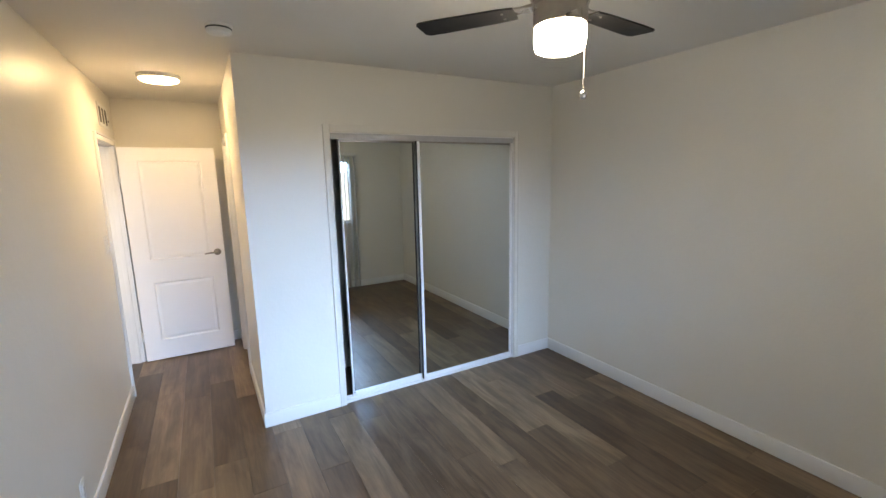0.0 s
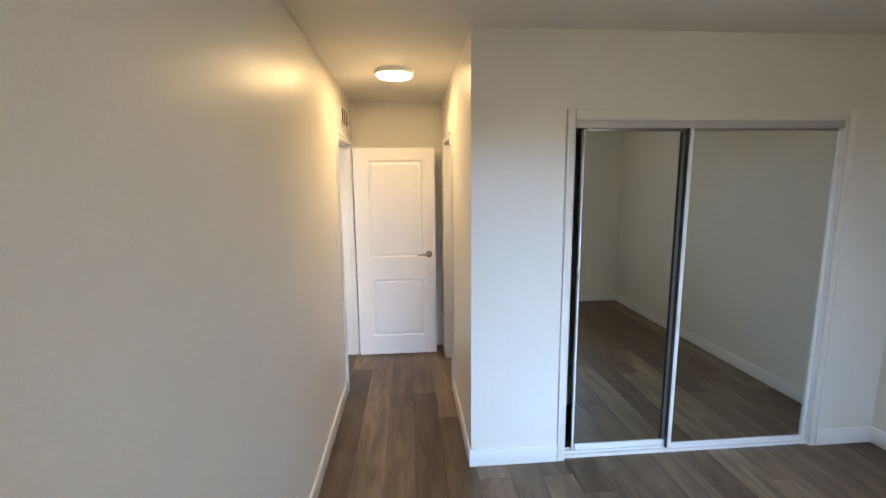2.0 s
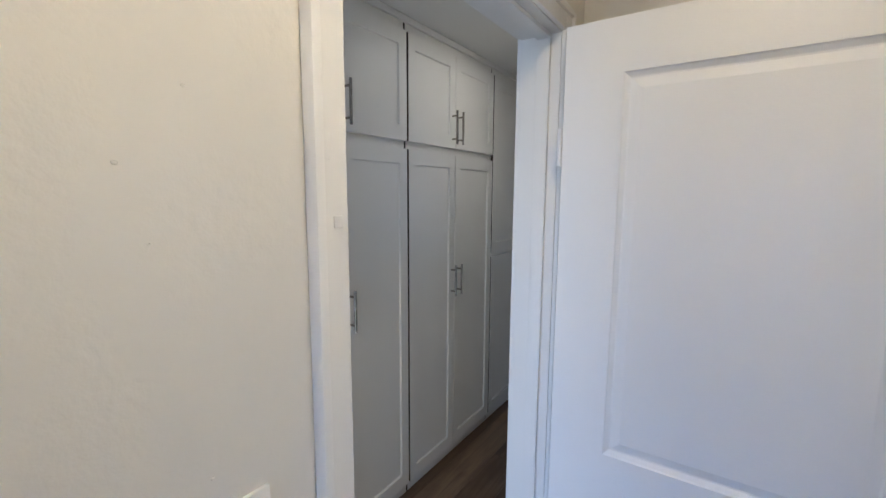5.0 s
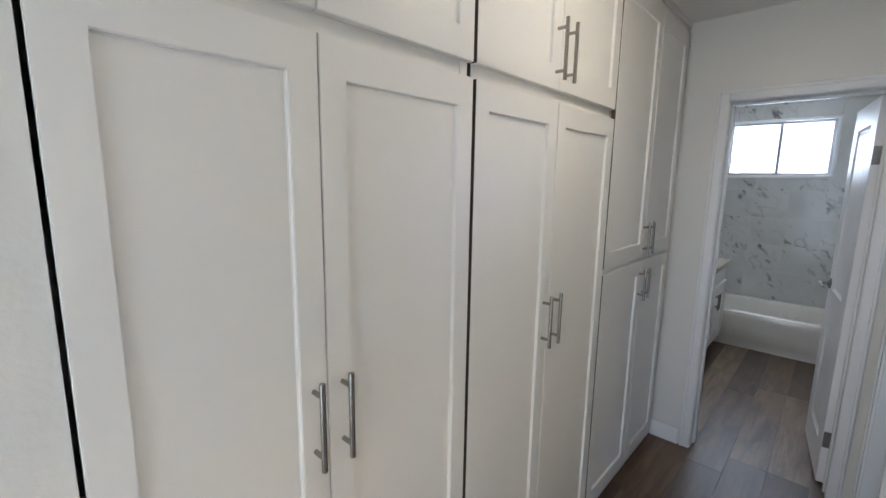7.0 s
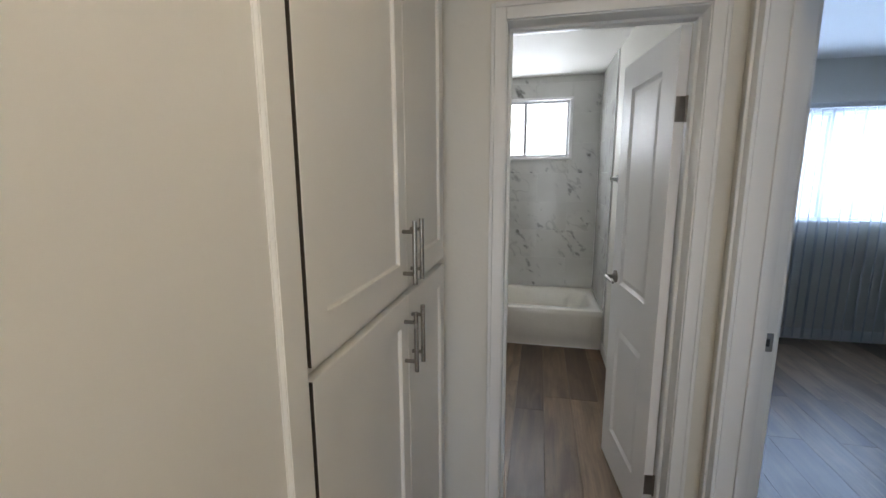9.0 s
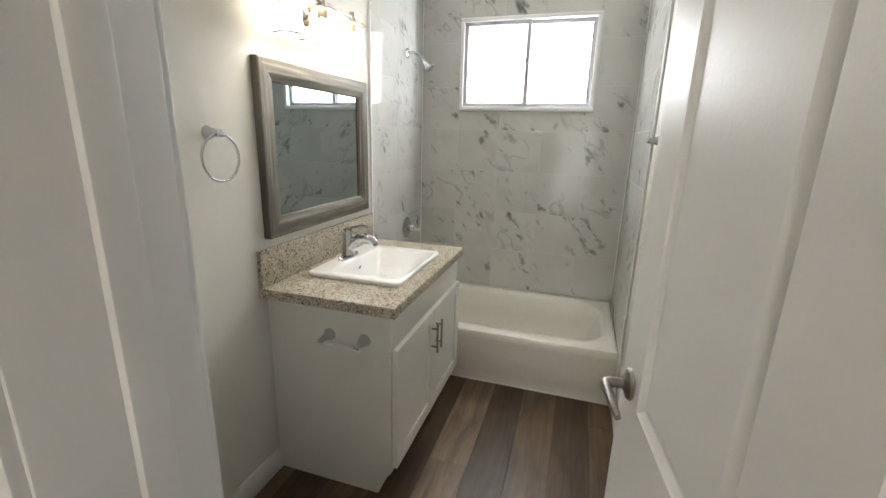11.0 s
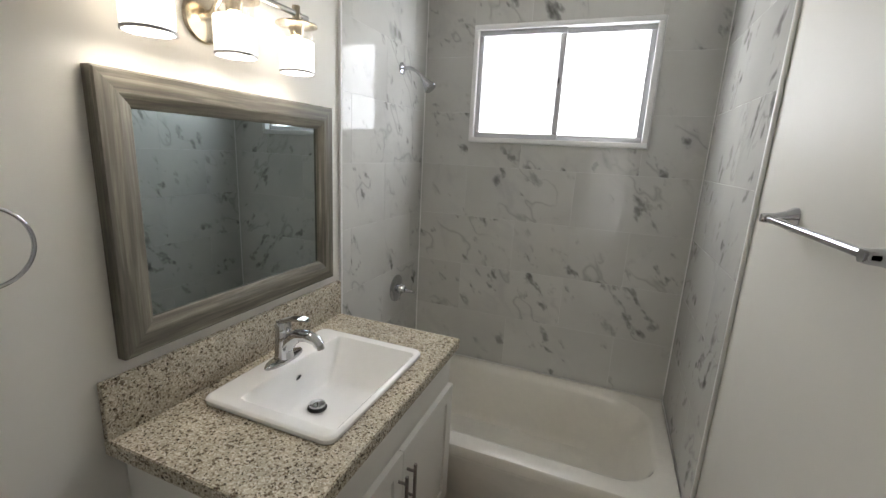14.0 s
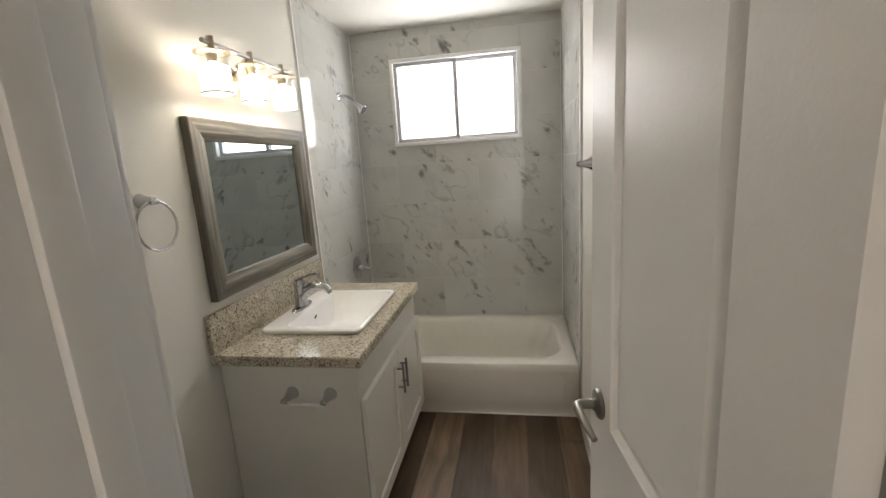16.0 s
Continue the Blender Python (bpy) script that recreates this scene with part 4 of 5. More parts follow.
def vanity(at, turn, length, label):
    """A cabinet against a wall at local x = 0, running along local y."""
    v = thing("vanity_cabinet", at, label, "vanity cabinet", turn=turn)
    D, L = 0.560, length
    for y in (0.0, L - 0.018):
        prof = [(0.002, 0.0), (D - 0.062, 0.0), (D - 0.062, 0.075), (D - 0.022, 0.092), (D, 0.120), (D, 0.844), (0.002, 0.844)]
        part("side_panel", loft(bmesh.new(), [[(px, y, pz) for px, pz in prof], [(px, y + 0.018, pz) for px, pz in prof]]), CAB, v, local=True)
    part("bottom", box(0.002, D - 0.001, 0.018, L - 0.018, 0.118, 0.135), CAB, v, local=True)
    part("toe_kick", box(D - 0.078, D - 0.063, 0.018, L - 0.018, 0.0, 0.118), CAB, v, local=True)
    part("face_frame", box(D - 0.018, D - 0.001, 0.018, L - 0.018, 0.135, 0.844), CAB, v, local=True)
    WV = WORLD[v]
    ym = L / 2
    for y0, y1, p in ((0.012, ym - 0.0015, ym - 0.030), (ym + 0.0015, L - 0.006, ym + 0.032)):
        w, h = y1 - y0, 0.545
        bm = panel_slab(w, h, 0.020, [(0.058, w - 0.058, 0.058, h - 0.058)], SHAKER, both=False)
        d = part("door", moved(bm, Matrix.Translation((D + 0.0125, y0, 0.140)) @ pose(0, 0, 0, 0, 0, 90)), CAB, v, local=True)
        xb = D + 0.052
        pull = part("bar_pull", tube(bmesh.new(), [(xb, p, 0.475), (xb, p, 0.625)], 0.0060, 12), STEEL, d, "dark nickel bar pull", local=True)
        for z in (0.503, 0.597):
            part("pull_post", tube(bmesh.new(), [(D + 0.019, p, z), (xb, p, z)], 0.005, 10), STEEL, d, local=True)
    part("drawer_front", box(D, D + 0.003, 0.001, L - 0.001, 0.696, 0.842, 0.001), CAB, v, local=True)
    return v


def countertop(at, turn, length, hole, label):
    c = thing("countertop", at, label, "countertop", turn=turn)
    D, L, z0, z1 = 0.596, length, 0.8445, 0.885
    bm = bmesh.new()
    o = [(0.002, 0), (D, 0), (D, L), (0.002, L)]
    i = [(hole[0], hole[2]), (hole[1], hole[2]), (hole[1], hole[3]), (hole[0], hole[3])]
    ob = [bm.verts.new((x, y, z0)) for x, y in o]
    ot = [bm.verts.new((x, y, z1)) for x, y in o]
    ib = [bm.verts.new((x, y, z0)) for x, y in i]
    it = [bm.verts.new((x, y, z1)) for x, y in i]
    for k in range(4):
        n = (k + 1) % 4
        bm.faces.new((ot[k], ot[n], it[n], it[k]))
        bm.faces.new((ob[n], ob[k], ib[k], ib[n]))
        bm.faces.new((ob[k], ob[n], ot[n], ot[k]))
        bm.faces.new((it[k], it[n], ib[n], ib[k]))
    bmesh.ops.bevel(bm, geom=[e for e in bm.edges if all(v in ot for v in e.verts)], offset=0.003, segments=2, affect="EDGES")
    part("slab", bm, GRANITE, c, local=True)
    part("backsplash", box(0.002, 0.022, 0.0, L, 0.8855, 1.040, 0.002), GRANITE, c, local=True)


def basin(at, turn, label):
    """A drop-in rectangular basin; local origin at its middle, on the counter."""
    s = thing("sink", at, label, "sink", turn=turn)

    def ring(px, w, d, r, z):
        return [(a, b, z) for a, b in rounded(px, 0, w, d, r, 6)]

    bm = bmesh.new()
    loft(bm, [ring(0, 0.414, 0.534, 0.028, 0.0005), ring(0, 0.420, 0.540, 0.030, 0.006), ring(0, 0.420, 0.540, 0.030, 0.015), ring(0, 0.412, 0.532, 0.028, 0.020), ring(0, 0.400, 0.520, 0.026, 0.0215),
              ring(0.040, 0.312, 0.462, 0.016, 0.0208), ring(0.040, 0.304, 0.454, 0.014, 0.0165), ring(0.040, 0.298, 0.440, 0.014, 0.002), ring(0.036, 0.250, 0.330, 0.016, -0.060), ring(0.032, 0.218, 0.262, 0.018, -0.094), ring(0.028, 0.190, 0.220, 0.022, -0.104), ring(0.010, 0.05, 0.06, 0.02, -0.109)], cap_first=False)
    part("bowl", bm, PORC, s, local=True)
    s.scale = (1.06, 1.045, 1.0)
    part("drain_ring", lathe(bmesh.new(), [(0.0, -0.104), (0.030, -0.104), (0.030, -0.100), (0.026, -0.099), (0.0, -0.1005)], (-0.014, -0.028, 0.001), seg=26), DARK, s, local=True)
    part("drain_stopper", lathe(bmesh.new(), [(0.0, -0.101), (0.020, -0.101), (0.025, -0.093), (0.024, -0.087), (0.012, -0.083), (0.0, -0.082)], (-0.014, -0.028, 0.001), seg=26), CHROME, s, "domed chrome pop-up stopper", local=True)
    o = lathe(bmesh.new(), [(0.0, 0.0), (0.0095, 0.0), (0.0095, 0.001), (0.0, 0.001)], (0, 0, 0), "x", 18)
    part("overflow", moved(o, Matrix.Translation((-0.0955, -0.014, -0.022)) @ pose(0, 0, 0, 0, 21, 0)), DARK, s, local=True)
    ringm = lathe(bmesh.new(), [(0.0095, 0.0), (0.0115, 0.0), (0.0115, 0.002), (0.0095, 0.002)], (0, 0, 0), "x", 18, False)
    part("overflow_ring", moved(ringm, Matrix.Translation((-0.0955, -0.014, -0.022)) @ pose(0, 0, 0, 0, 21, 0)), CHROME, s, local=True)


def faucet(at, turn):
    f = thing("faucet", at, "chrome single-lever basin faucet", "faucet", turn=turn)
    loopA = [(0.026 * math.cos(a), 0.076 * math.sin(a)) for a in np.linspace(0, 2 * math.pi, 36, endpoint=False)]
    bm = loft(bmesh.new(), [[(a, b, z) for a, b in [(s * p, s * q) for p, q in loopA]] for s, z in ((1.0, 0.0), (1.0, 0.004), (0.93, 0.009), (0.70, 0.012))])
    part("base_plate", bm, CHROME, f, local=True)
    part("body", lathe(bmesh.new(), [(0.0, 0.010), (0.029, 0.011), (0.026, 0.028), (0.0245, 0.060), (0.0240, 0.082), (0.021, 0.096), (0.0, 0.103)], (0, 0, 0), seg=26), CHROME, f, local=True)
    pts = [(0.005, 0, 0.040), (0.028, 0, 0.070), (0.055, 0, 0.090), (0.088, 0, 0.094), (0.118, 0, 0.086), (0.130, 0, 0.072)]
    part("spout", tube(bmesh.new(), pts, [0.022, 0.0205, 0.019, 0.0175, 0.016, 0.0150], 16), CHROME, f, "arched chrome spout", local=True)
    part("aerator", tube(bmesh.new(), [(0.128, 0, 0.076), (0.1335, 0, 0.062)], 0.0105, 14), STEEL, f, local=True)
    part("lever_cap", lathe(bmesh.new(), [(0.0, 0.094), (0.0235, 0.095), (0.0245, 0.108), (0.019, 0.122), (0.0, 0.128)], (0, 0, 0), seg=24), CHROME, f, local=True)
    lv = bmesh.new()
    loft(lv, [[(-0.010, -0.016, 0.110), (-0.010, 0.016, 0.110), (-0.010, 0.016, 0.126), (-0.010, -0.016, 0.126)], [(0.035, -0.013, 0.132), (0.035, 0.013, 0.132), (0.035, 0.013, 0.142), (0.035, -0.013, 0.142)], [(0.078, -0.016, 0.140), (0.078, 0.016, 0.140), (0.078, 0.016, 0.146), (0.078, -0.016, 0.146)], [(0.094, -0.009, 0.138), (0.094, 0.009, 0.138), (0.094, 0.009, 0.142), (0.094, -0.009, 0.142)]])
    bmesh.ops.bevel(lv, geom=lv.edges[:], offset=0.0016, segments=2, affect="EDGES")
    part("lever", lv, CHROME, f, "flat chrome lever handle", local=True)
    f.scale = (1.14, 1.14, 1.14)


def vanity_light(at, turn, label):
    """Three shades on a bar; wall at local x = 0, the bar along local y, heights from the floor."""
    v = thing("vanity_light", at, label, "wall light", turn=turn)
    part("back_plate", lathe(bmesh.new(), [(0.0, 0.001), (0.062, 0.001), (0.064, 0.006), (0.060, 0.013), (0.045, 0.018), (0.0, 0.020)], (0, 0, 1.945), "x", 36), BRASS, v, "round brushed back plate", local=True)
    part("arm", tube(bmesh.new(), [(0.012, 0.0, 1.955), (0.040, 0.0, 1.960), (0.062, 0.0, 1.985), (0.085, 0, 2.010), (0.110, 0, 2.020)], 0.008, 12), BRASS, v, local=True)
    part("crossbar", tube(bmesh.new(), [(0.115, -0.280, 2.020), (0.115, 0.290, 2.020)], 0.0085, 14), STEEL, v, "dark brushed metal crossbar", local=True)
    for y in (-0.234, 0.0, 0.240):
        top = part("holder", lathe(bmesh.new(), [(0.0, 2.044), (0.012, 2.043), (0.012, 2.003), (0.016, 1.999), (0.058, 1.993), (0.0635, 1.990), (0.0635, 1.986), (0.022, 1.983), (0.019, 1.955), (0.0, 1.954)], (0.115, y, 0), seg=32), BRASS, v, "metal shade holder", local=True)
        g = part("outer_glass", lathe(bmesh.new(), [(0.0515, 1.985), (0.0515, 1.942), (0.0495, 1.942), (0.0495, 1.985)], (0.115, y, 0), seg=32, caps=False), GLASS, top, "clear glass cylinder", local=True)
        g.visible_shadow = False
        part("shade", lathe(bmesh.new(), [(0.0485, 1.9415), (0.0520, 1.940), (0.0520, 1.856), (0.0500, 1.853), (0.0470, 1.853), (0.0470, 1.9405)], (0.115, y, 0), seg=32, caps=False), LAMP_BATH, top, "lit white frosted glass shade", local=True)
        part("bulb", lathe(bmesh.new(), [(0.0, 1.953), (0.014, 1.950), (0.020, 1.925), (0.032, 1.900), (0.034, 1.885), (0.026, 1.868), (0.0, 1.861)], (0.115, y, 0), seg=24), LAMP_BULB, top, "lit white bulb", local=True)
        part("rim", lathe(bmesh.new(), [(0.0500, 1.853), (0.0540, 1.853), (0.0540, 1.846), (0.0500, 1.846)], (0.115, y, 0), seg=32, caps=False), GREYT, top, local=True)


vanity((BL, 8.258, 0), 0, 0.925, "white shaker vanity cabinet with two doors")
countertop((BL, 8.215, 0), 0, 0.975, (0.115, 0.495, 0.235, 0.75), "beige speckled quartz countertop with backsplash")
basin((-1.976, 8.706, 0.885), 0, "white rectangular drop-in basin")
faucet((-2.146, 8.704, 0.9065), 0)
vanity_light((BL, 8.582, -0.004), 0, "three-shade brushed nickel vanity light, lit")


def framed_mirror(x, y0, y1, z0, z1, w):
    m = thing("wall_mirror", (x, (y0 + y1) / 2, z0), "wall mirror in weathered grey wood frame", "mirror")
    a, b, c = x + 0.001, x + 0.034, x + 0.022

    def rail(o0, o1, i0, i1, nm, mat):
        """Four corners in (y, z): outer pair, inner pair; mitred ends."""
        bm = bmesh.new()
        loops = []
        for o, i in ((o0, i0), (o1, i1)):
            f = lambda k: (o[0] + (i[0] - o[0]) * k, o[1] + (i[1] - o[1]) * k)
            loops.append([(a, *f(0)), (b - 0.004, *f(0)), (b, *f(0.06)), (b, *f(0.60)), (b - 0.0015, *f(0.64)), (c + 0.006, *f(0.93)), (c, *f(1)), (a, *f(1))])
        loft(bm, loops)
        part(nm, bm, mat, m)

    O = [(y0, z0), (y1, z0), (y1, z1), (y0, z1)]
    I = [(y0 + w, z0 + w), (y1 - w, z0 + w), (y1 - w, z1 - w), (y0 + w, z1 - w)]
    for k, (nm, mat) in enumerate((("frame_rail", DRIFT_Y), ("frame_stile", DRIFT_Z), ("frame_rail", DRIFT_Y), ("frame_stile", DRIFT_Z))):
        n = (k + 1) % 4
        rail(O[k], O[n], I[k], I[n], nm, mat)
    g = box(x + 0.004, x + 0.0139, I[0][0], I[1][0], I[0][1], I[2][1])
    part("mirror_glass", g, MIRROR_GREY, m, "grey mirror glass")


framed_mirror(BL, 8.270, 9.120, 1.080, 1.768, 0.083)


def towel_ring(y, z):
    t = thing("towel_ring", (BL, y, z), "chrome towel ring on the wall", "towel ring")
    part("post", lathe(bmesh.new(), [(0.0, 0.0), (0.024, 0.0), (0.024, 0.004), (0.017, 0.018), (0.012, 0.040), (0.012, 0.055), (0.0, 0.057)], (BL, y, z), "x", 24), CHROME, t)
    part("clasp", tube(bmesh.new(), [(BL + 0.047, y - 0.016, z - 0.004), (BL + 0.047, y + 0.016, z - 0.004)], 0.0095, 14), CHROME, t)
    r, zc = 0.078, z - 0.080
    pts = [(BL + 0.047 + 0.012 * math.sin(a / 2) ** 2 * 0, y + r * math.sin(a), zc + r * math.cos(a)) for a in np.linspace(0.02, 2 * math.pi - 0.02, 60)]
    part("ring", tube(bmesh.new(), pts, 0.0042, 10), CHROME, t)


towel_ring(8.045, 1.490)
outlet("power_outlet", BL, 1, 7.880, 1.232, 0.077, 0.120, True)


def towel_bar(y0, y1, z):
    t = thing("towel_bar", (BR, (y0 + y1) / 2, z), "chrome towel bar with flared posts", "towel bar")
    for y in (y0, y1):
        bm = bmesh.new()
        loft(bm, [[(BR - dx, y + a, z + b) for a, b in rounded(0, 0, w, h, min(w, h) * 0.35, 4)] for dx, w, h in ((0.0005, 0.050, 0.062), (0.006, 0.048, 0.060), (0.022, 0.034, 0.040), (0.045, 0.024, 0.026), (0.062, 0.024, 0.024), (0.070, 0.020, 0.020))])
        part("post", bm, CHROME, t)
    part("bar", tube(bmesh.new(), [(BR - 0.058, y0 - 0.012, z), (BR - 0.058, y1 + 0.012, z)], 0.0085, 16), CHROME, t)


towel_bar(8.45, 8.915, 1.505)


def paper_holder(y, z):
    x0, x1 = -1.982, -1.826
    t = thing("paper_holder", ((x0 + x1) / 2, y, z), "empty chrome toilet-paper holder on vanity side", "paper holder")
    for x in (x0, x1):
        bm = lathe(bmesh.new(), [(0.0, 0.003), (0.026, 0.003), (0.026, -0.005), (0.018, -0.022), (0.012, -0.050), (0.013, -0.068), (0.0, -0.070)], (x, y, z), "y", 24)
        part("post", bm, CHROME, t)
    part("roller", tube(bmesh.new(), [(x0 - 0.006, y - 0.060, z - 0.012), (x0 + 0.012, y - 0.060, z - 0.012), (x0 + 0.014, y - 0.060, z - 0.012), (x1 - 0.014, y - 0.060, z - 0.012), (x1 - 0.012, y - 0.060, z - 0.012), (x1 + 0.006, y - 0.060, z - 0.012)], [0.010, 0.010, 0.0075, 0.0075, 0.010, 0.010], 16), WHITE, t, "white plastic roller")


paper_holder(8.258, 0.716)


def shower(y, z):
    x = BL + 0.013
    s = thing("wall_shower", (x, y, z), "chrome shower arm and head on tiled wall", "shower")
    part("flange", lathe(bmesh.new(), [(0.0, 0.0), (0.030, 0.0), (0.029, 0.005), (0.014, 0.012), (0.0, 0.012)], (x, y, z), "x", 24), CHROME, s)
    part("arm", tube(bmesh.new(), [(x + 0.004, y, z), (x + 0.045, y, z + 0.002), (x + 0.085, y, z - 0.014), (x + 0.118, y, z - 0.045)], 0.0095, 12), CHROME, s)
    hd = lathe(bmesh.new(), [(0.0, 0.014), (0.014, 0.014), (0.015, 0.0), (0.018, -0.010), (0.029, -0.040), (0.033, -0.052), (0.030, -0.058), (0.0, -0.055)], (0, 0, 0), "z", 26)
    part("head", moved(hd, Matrix.Translation((x + 0.128, y, z - 0.058)) @ pose(0, 0, 0, 0, -42, 0)), CHROME, s)
    v = thing("shower_valve", (x, 9.745, 0.846), "chrome single-lever shower valve on tiled wall", "shower valve")
    part("escutcheon", lathe(bmesh.new(), [(0.0, 0.0), (0.078, 0.0), (0.078, 0.004), (0.066, 0.012), (0.030, 0.018), (0.0, 0.018)], (x, 9.745, 0.846), "x", 36), CHROME, v)
    part("hub", lathe(bmesh.new(), [(0.0, 0.015), (0.024, 0.015), (0.023, 0.050), (0.018, 0.058), (0.0, 0.060)], (x, 9.745, 0.846), "x", 24), CHROME, v)
    part("lever", tube(bmesh.new(), [(x + 0.045, 9.745, 0.846), (x + 0.060, 9.752, 0.838), (x + 0.085, 9.758, 0.834), (x + 0.110, 9.760, 0.832)], [0.011, 0.010, 0.008, 0.007], 12), CHROME, v)


shower(9.743, 2.032)


def toilet(yc):
    t = thing("toilet", (-1.95, yc, 0), "white two-piece porcelain toilet with push button", "toilet")

    def ring(cx, w, d, r, z):
        return [(a, b, z) for a, b in rounded(cx, yc, w, d, r, 7)]

    part("tank", loft(bmesh.new(), [ring(-2.155, 0.165, 0.36, 0.04, 0.40), ring(-2.155, 0.175, 0.385, 0.05, 0.50), ring(-2.153, 0.185, 0.405, 0.05, 0.758)]), PORC, t)
    part("tank_lid", loft(bmesh.new(), [ring(-2.152, 0.185, 0.405, 0.05, 0.7585), ring(-2.150, 0.212, 0.432, 0.060, 0.764), ring(-2.150, 0.214, 0.434, 0.060, 0.786), ring(-2.150, 0.202, 0.422, 0.056, 0.795), ring(-2.150, 0.15, 0.36, 0.04, 0.797)]), PORC, t)
    bt = part("flush_button", loft(bmesh.new(), [[(-2.15 + 0.020 * math.cos(a), yc + 0.034 * math.sin(a), z) for a in np.linspace(0, 2 * math.pi, 28, endpoint=False)] for z in (0.796, 0.801)]), CHROME, t, "oval chrome dual-flush button")
    part("button_gap", box(-2.166, -2.134, yc - 0.001, yc + 0.001, 0.8008, 0.8016), DARK, bt)

    def egg(z, k, shift=0.0):
        out = []
        for a in np.linspace(0, 2 * math.pi, 40, endpoint=False):
            c, s = math.cos(a), math.sin(a)
            out.append((-1.85 + shift + k * (0.26 if c > 0 else 0.19) * c, yc + k * 0.18 * s, z))
        return out

    part("bowl", loft(bmesh.new(), [egg(0.0, 0.62, -0.05), egg(0.02, 0.62, -0.05), egg(0.12, 0.56, -0.05), egg(0.24, 0.72, -0.02), egg(0.34, 0.95), egg(0.385, 1.0), egg(0.40, 0.98)]), PORC, t)
    part("seat", loft(bmesh.new(), [egg(0.4005, 0.99), egg(0.404, 1.02), egg(0.414, 1.02), egg(0.418, 1.0)]), WHITE, t)
    part("seat_lid", loft(bmesh.new(), [egg(0.4185, 1.0), egg(0.422, 1.03), egg(0.432, 1.02), egg(0.437, 0.9)]), WHITE, t)


toilet(7.547)

# ---- second bathroom beyond the bedroom corridor ----
vanity((0.52, 5.17, 0), -90, 0.80, "white shaker vanity cabinet beyond a doorway")
countertop((0.485, 5.17, 0), -90, 0.88, (0.125, 0.515, 0.090, 0.595), "beige speckled quartz countertop with backsplash")
basin((0.8275, 4.848, 0.885), -90, "white rectangular drop-in basin")
faucet((0.8275, 5.018, 0.9065), -90)
vanity_light((0.8275, 5.17, 0.03), -90, "three-shade brushed nickel vanity light, lit")
mz = thing("wall_mirror", (0.88, 5.168, 1.12), "plain frameless wall mirror above a vanity", "mirror")
part("mirror_glass", box(0.575, 1.30, 5.164, 5.169, 1.125, 1.805), MIRROR, mz)
part("mirror_channel", box(0.575, 1.30, 5.160, 5.1692, 1.115, 1.1245), STEEL, mz)

# ---- tiles and planks ----


def chip(name, size_u, size_v, depth, bevel, u, v, n):
    """A flat piece with eased edges, centred on its back; u, v and n are its axes."""
    bm = bmesh.new()
    loops = []
    for inset, d in ((0, 0), (0, depth - bevel), (bevel, depth)):
        loops.append([u * sx * (size_u / 2 - inset) + v * sy * (size_v / 2 - inset) + n * d for sx, sy in ((-1, -1), (1, -1), (1, 1), (-1, 1))])
    loft(bm, loops, cap_first=False)
    return bm


CHIPS = {}


def lay(name, parent, cu, cv, su, sv, place, depth, bevel, axes, mat):
    key = (name, round(su, 4), round(sv, 4), tuple(axes[2]))
    if key not in CHIPS:
        CHIPS[key] = finish(name, chip(name, su, sv, depth, bevel, *axes), mat, smooth=False)
    ob = new(name, CHIPS[key])
    ob.parent = parent
    ob.location = place(cu, cv)
    return ob


def cut(rect, hole):
    """A rectangle less a hole: up to four rectangles."""
    u0, u1, v0, v1 = rect
    if not hole or hole[0] >= u1 or hole[1] <= u0 or hole[2] >= v1 or hole[3] <= v0:
        return [rect]
    out = []
    h0, h1, k0, k1 = max(u0, hole[0]), min(u1, hole[1]), max(v0, hole[2]), min(v1, hole[3])
    for r in ((u0, h0, v0, v1), (h1, u1, v0, v1), (h0, h1, v0, k0), (h0, h1, k1, v1)):
        if r[1] - r[0] > 0.006 and r[3] - r[2] > 0.006:
            out.append(r)
    return out


ROWS = [0.366, 0.675, 0.968, 1.262, 1.555, 1.849, 2.143, 2.437, 2.4995]
VX, VY, VZ = Vector((1, 0, 0)), Vector((0, 1, 0)), Vector((0, 0, 1))


def tile_wall(name, u0, u1, first, place, axes, backing, hole=None):
    root = solid(name, backing, GROUT, "glossy grey-veined marble-look tiled shower wall", "tiled wall", kind="structure")
    for r, (v0, v1) in enumerate(zip(ROWS, ROWS[1:])):
        u = first + (0.305 if r % 2 else 0.0)
        while u > u0:
            u -= 0.610
        while u < u1:
            a, b = max(u, u0), min(u + 0.610, u1)
            if b - a > 0.012:
                for c0, c1, d0, d1 in cut((a + 0.0005, b - 0.0005, v0 + 0.0005, v1 - 0.0005), hole):
                    lay("tile", root, (c0 + c1) / 2, (d0 + d1) / 2, c1 - c0, d1 - d0, place, 0.009, 0.0005, axes, MARBLE)
            u += 0.610
    return root


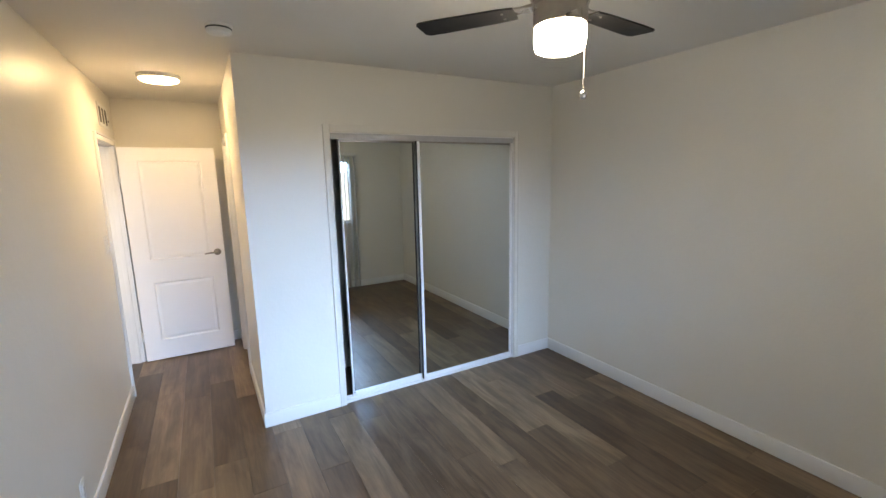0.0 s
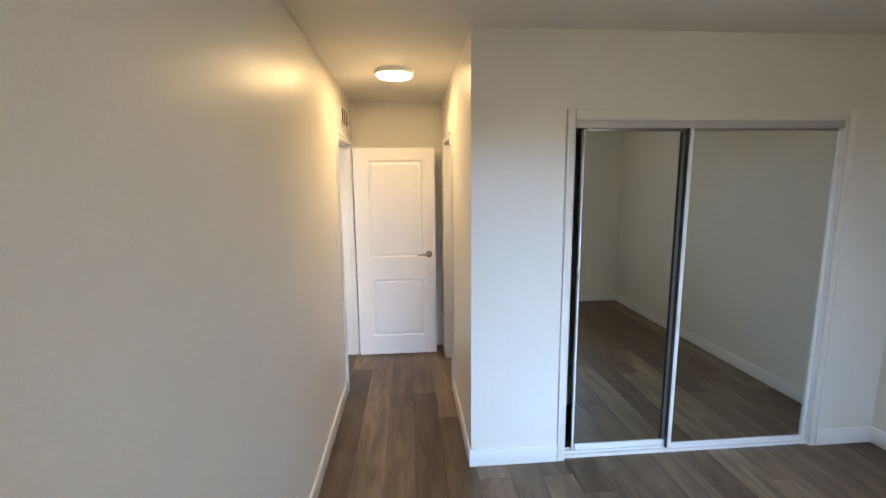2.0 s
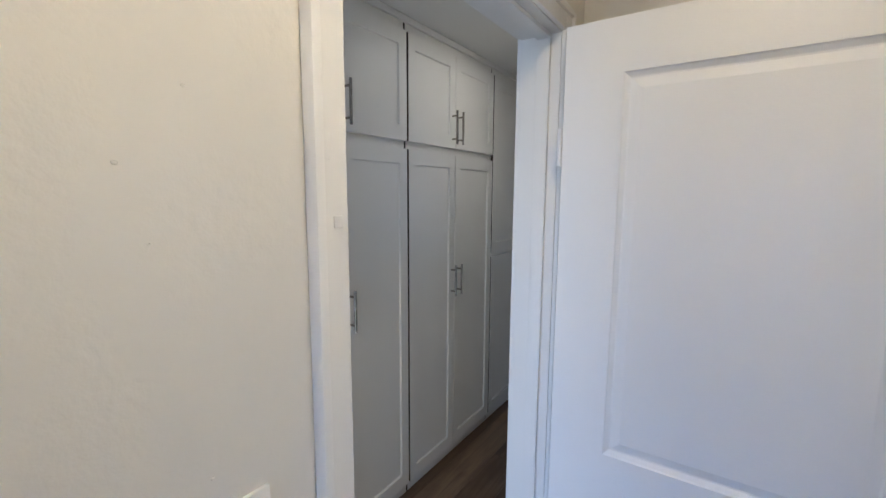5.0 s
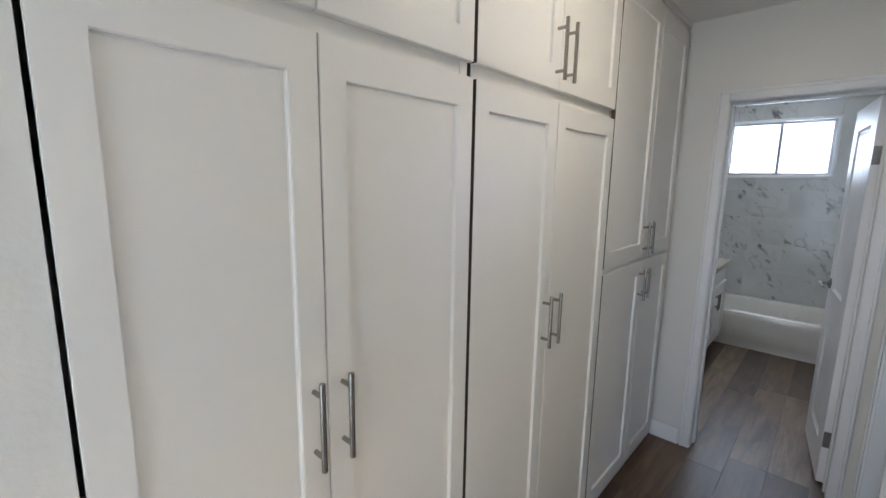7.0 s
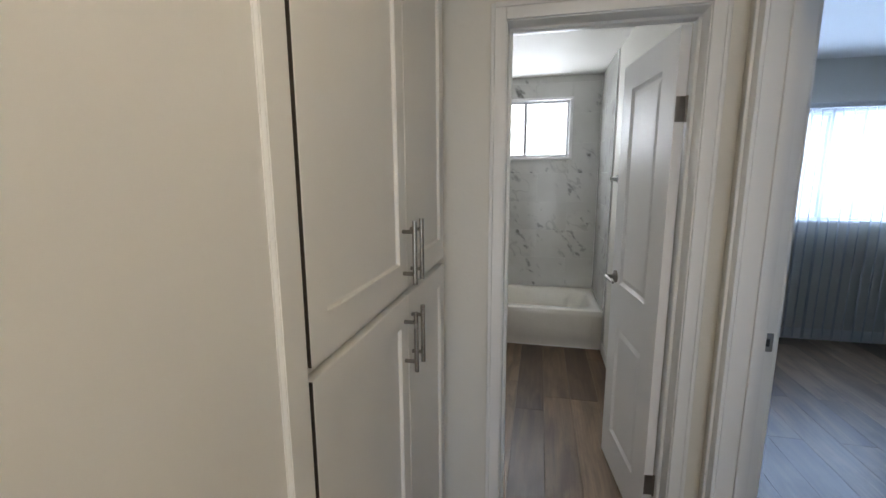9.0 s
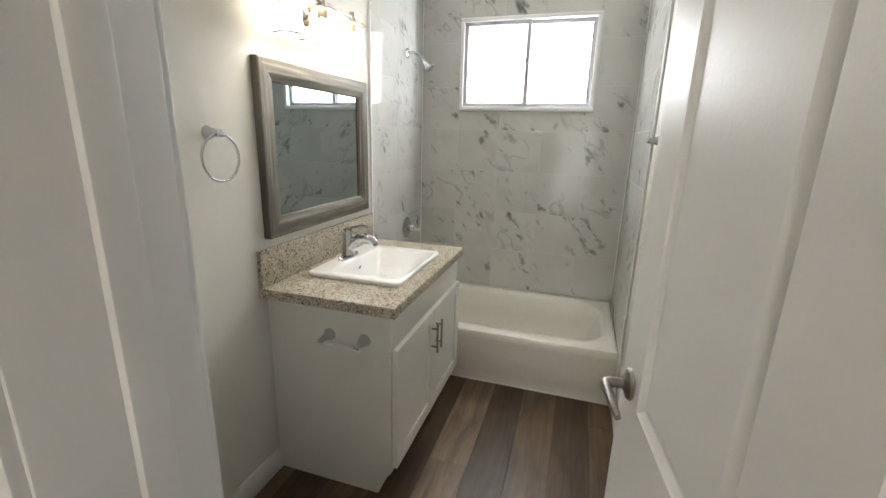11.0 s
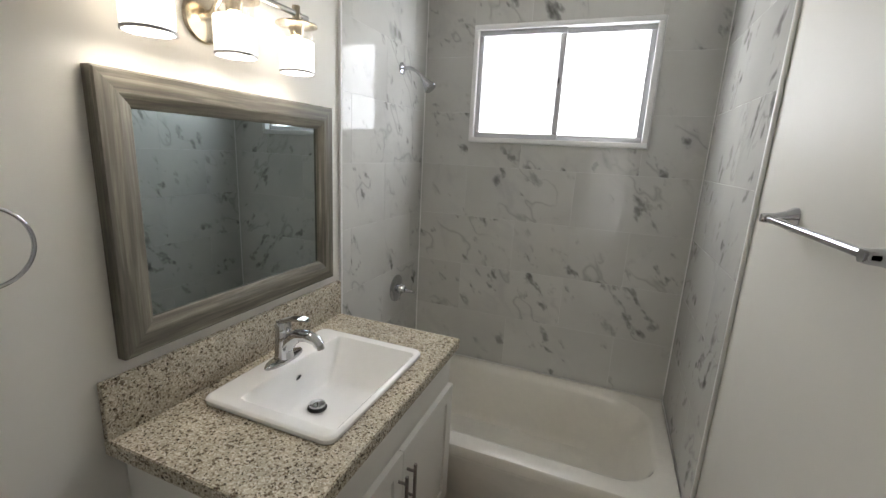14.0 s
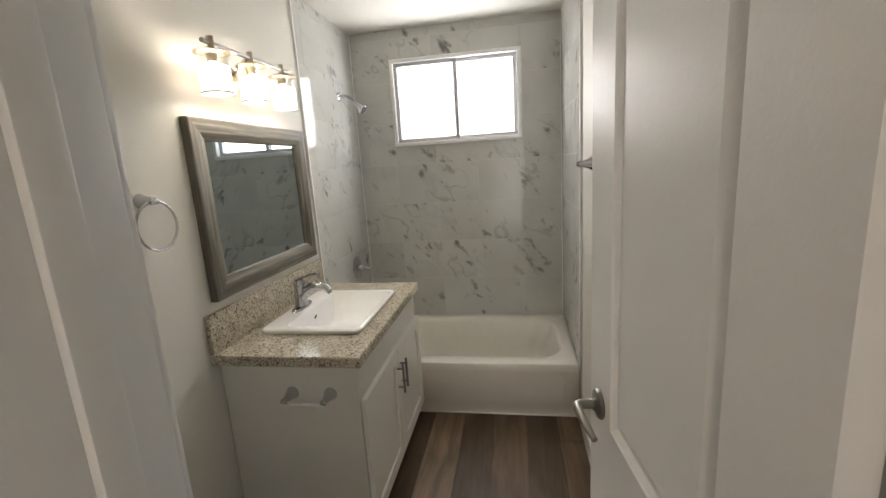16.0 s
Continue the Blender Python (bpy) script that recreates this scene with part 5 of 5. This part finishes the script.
bw = bmesh.new()
for r in cut((BL, BR, 0.0, 2.499), (-1.953, -1.068, 1.712, 2.276)):
    bx(bw, r[0], r[1], 10.0464, 10.0568, r[2], r[3])
tile_wall("tile_wall_far", BL + 0.012, BR - 0.012, -1.672, lambda u, v: (u, 10.0546, v), (VX, VZ, -VY), bw, (-1.978, -1.037, 1.687, 2.301))
tile_wall("tile_wall_left", 9.217, 10.044, 9.590 - 0.305, lambda u, v: (BL + 0.0028, u, v), (VY, VZ, VX), box(BL + 0.0003, BL + 0.0110, 9.217, 10.046, 0, 2.499))
tile_wall("tile_wall_right", 9.217, 10.044, 9.48, lambda u, v: (BR - 0.0028, u, v), (VY, VZ, -VX), box(BR - 0.0110, BR - 0.0003, 9.217, 10.046, 0, 2.499))
for x0, x1 in ((BL, BL + 0.0135), (BR - 0.0135, BR)):
    solid("tile_edge_trim", box(x0, x1, 9.203, 9.2165, 0.0, 2.499, 0.004), TRIM, "white bullnose strip at the tile's edge", "tile trim", kind="structure")

for x0, x1 in ((BL + 0.0112, BL + 0.0165), (BR - 0.0165, BR - 0.0112)):
    solid("tile_caulk", box(x0, x1, 10.0405, 10.0462, 0.40, 2.499), TRIM, "white caulk bead in the tiled corner", "tile trim", kind="structure")
floor = solid("floor", box(-2.42, 3.25, -0.8, 10.2, -0.12, -0.0062), DARK, "grey-brown wood-look vinyl plank floor", "floor", kind="structure")
ROOMS = [(XL, XR, YB, YC), (XL, XC, YC, YEND), (XK, XH, 2.7, YH), (-1.75, -0.6, 3.8, 4.6), (-1.55, -0.6, 6.2, 7.2), (BL, BR, 7.1, 9.30), (-0.65, 3.1, 6.9, 9.95), (0.1, 2.1, 3.7, 5.17)]
PW, PL = 0.185, 1.22
col0 = -0.9 - 9 * PW
for c in range(33):
    x0 = col0 + c * PW
    y = -0.9 - random.choice((0.0, 0.17, 0.33, 0.52, 0.71, 0.88, 1.04))
    while y < 10.1:
        if any(x0 < r[1] and x0 + PW > r[0] and y < r[3] and y + PL > r[2] for r in ROOMS):
            s0, s1 = max(y, -0.75), min(y + PL, 10.12)
            lay("plank", floor, x0 + PW / 2, (s0 + s1) / 2, PW - 0.0008, s1 - s0 - 0.0010, lambda u, v: (u, v, -0.006), 0.006, 0.0007, (VX, VY, VZ), PLANK)
        y += PL
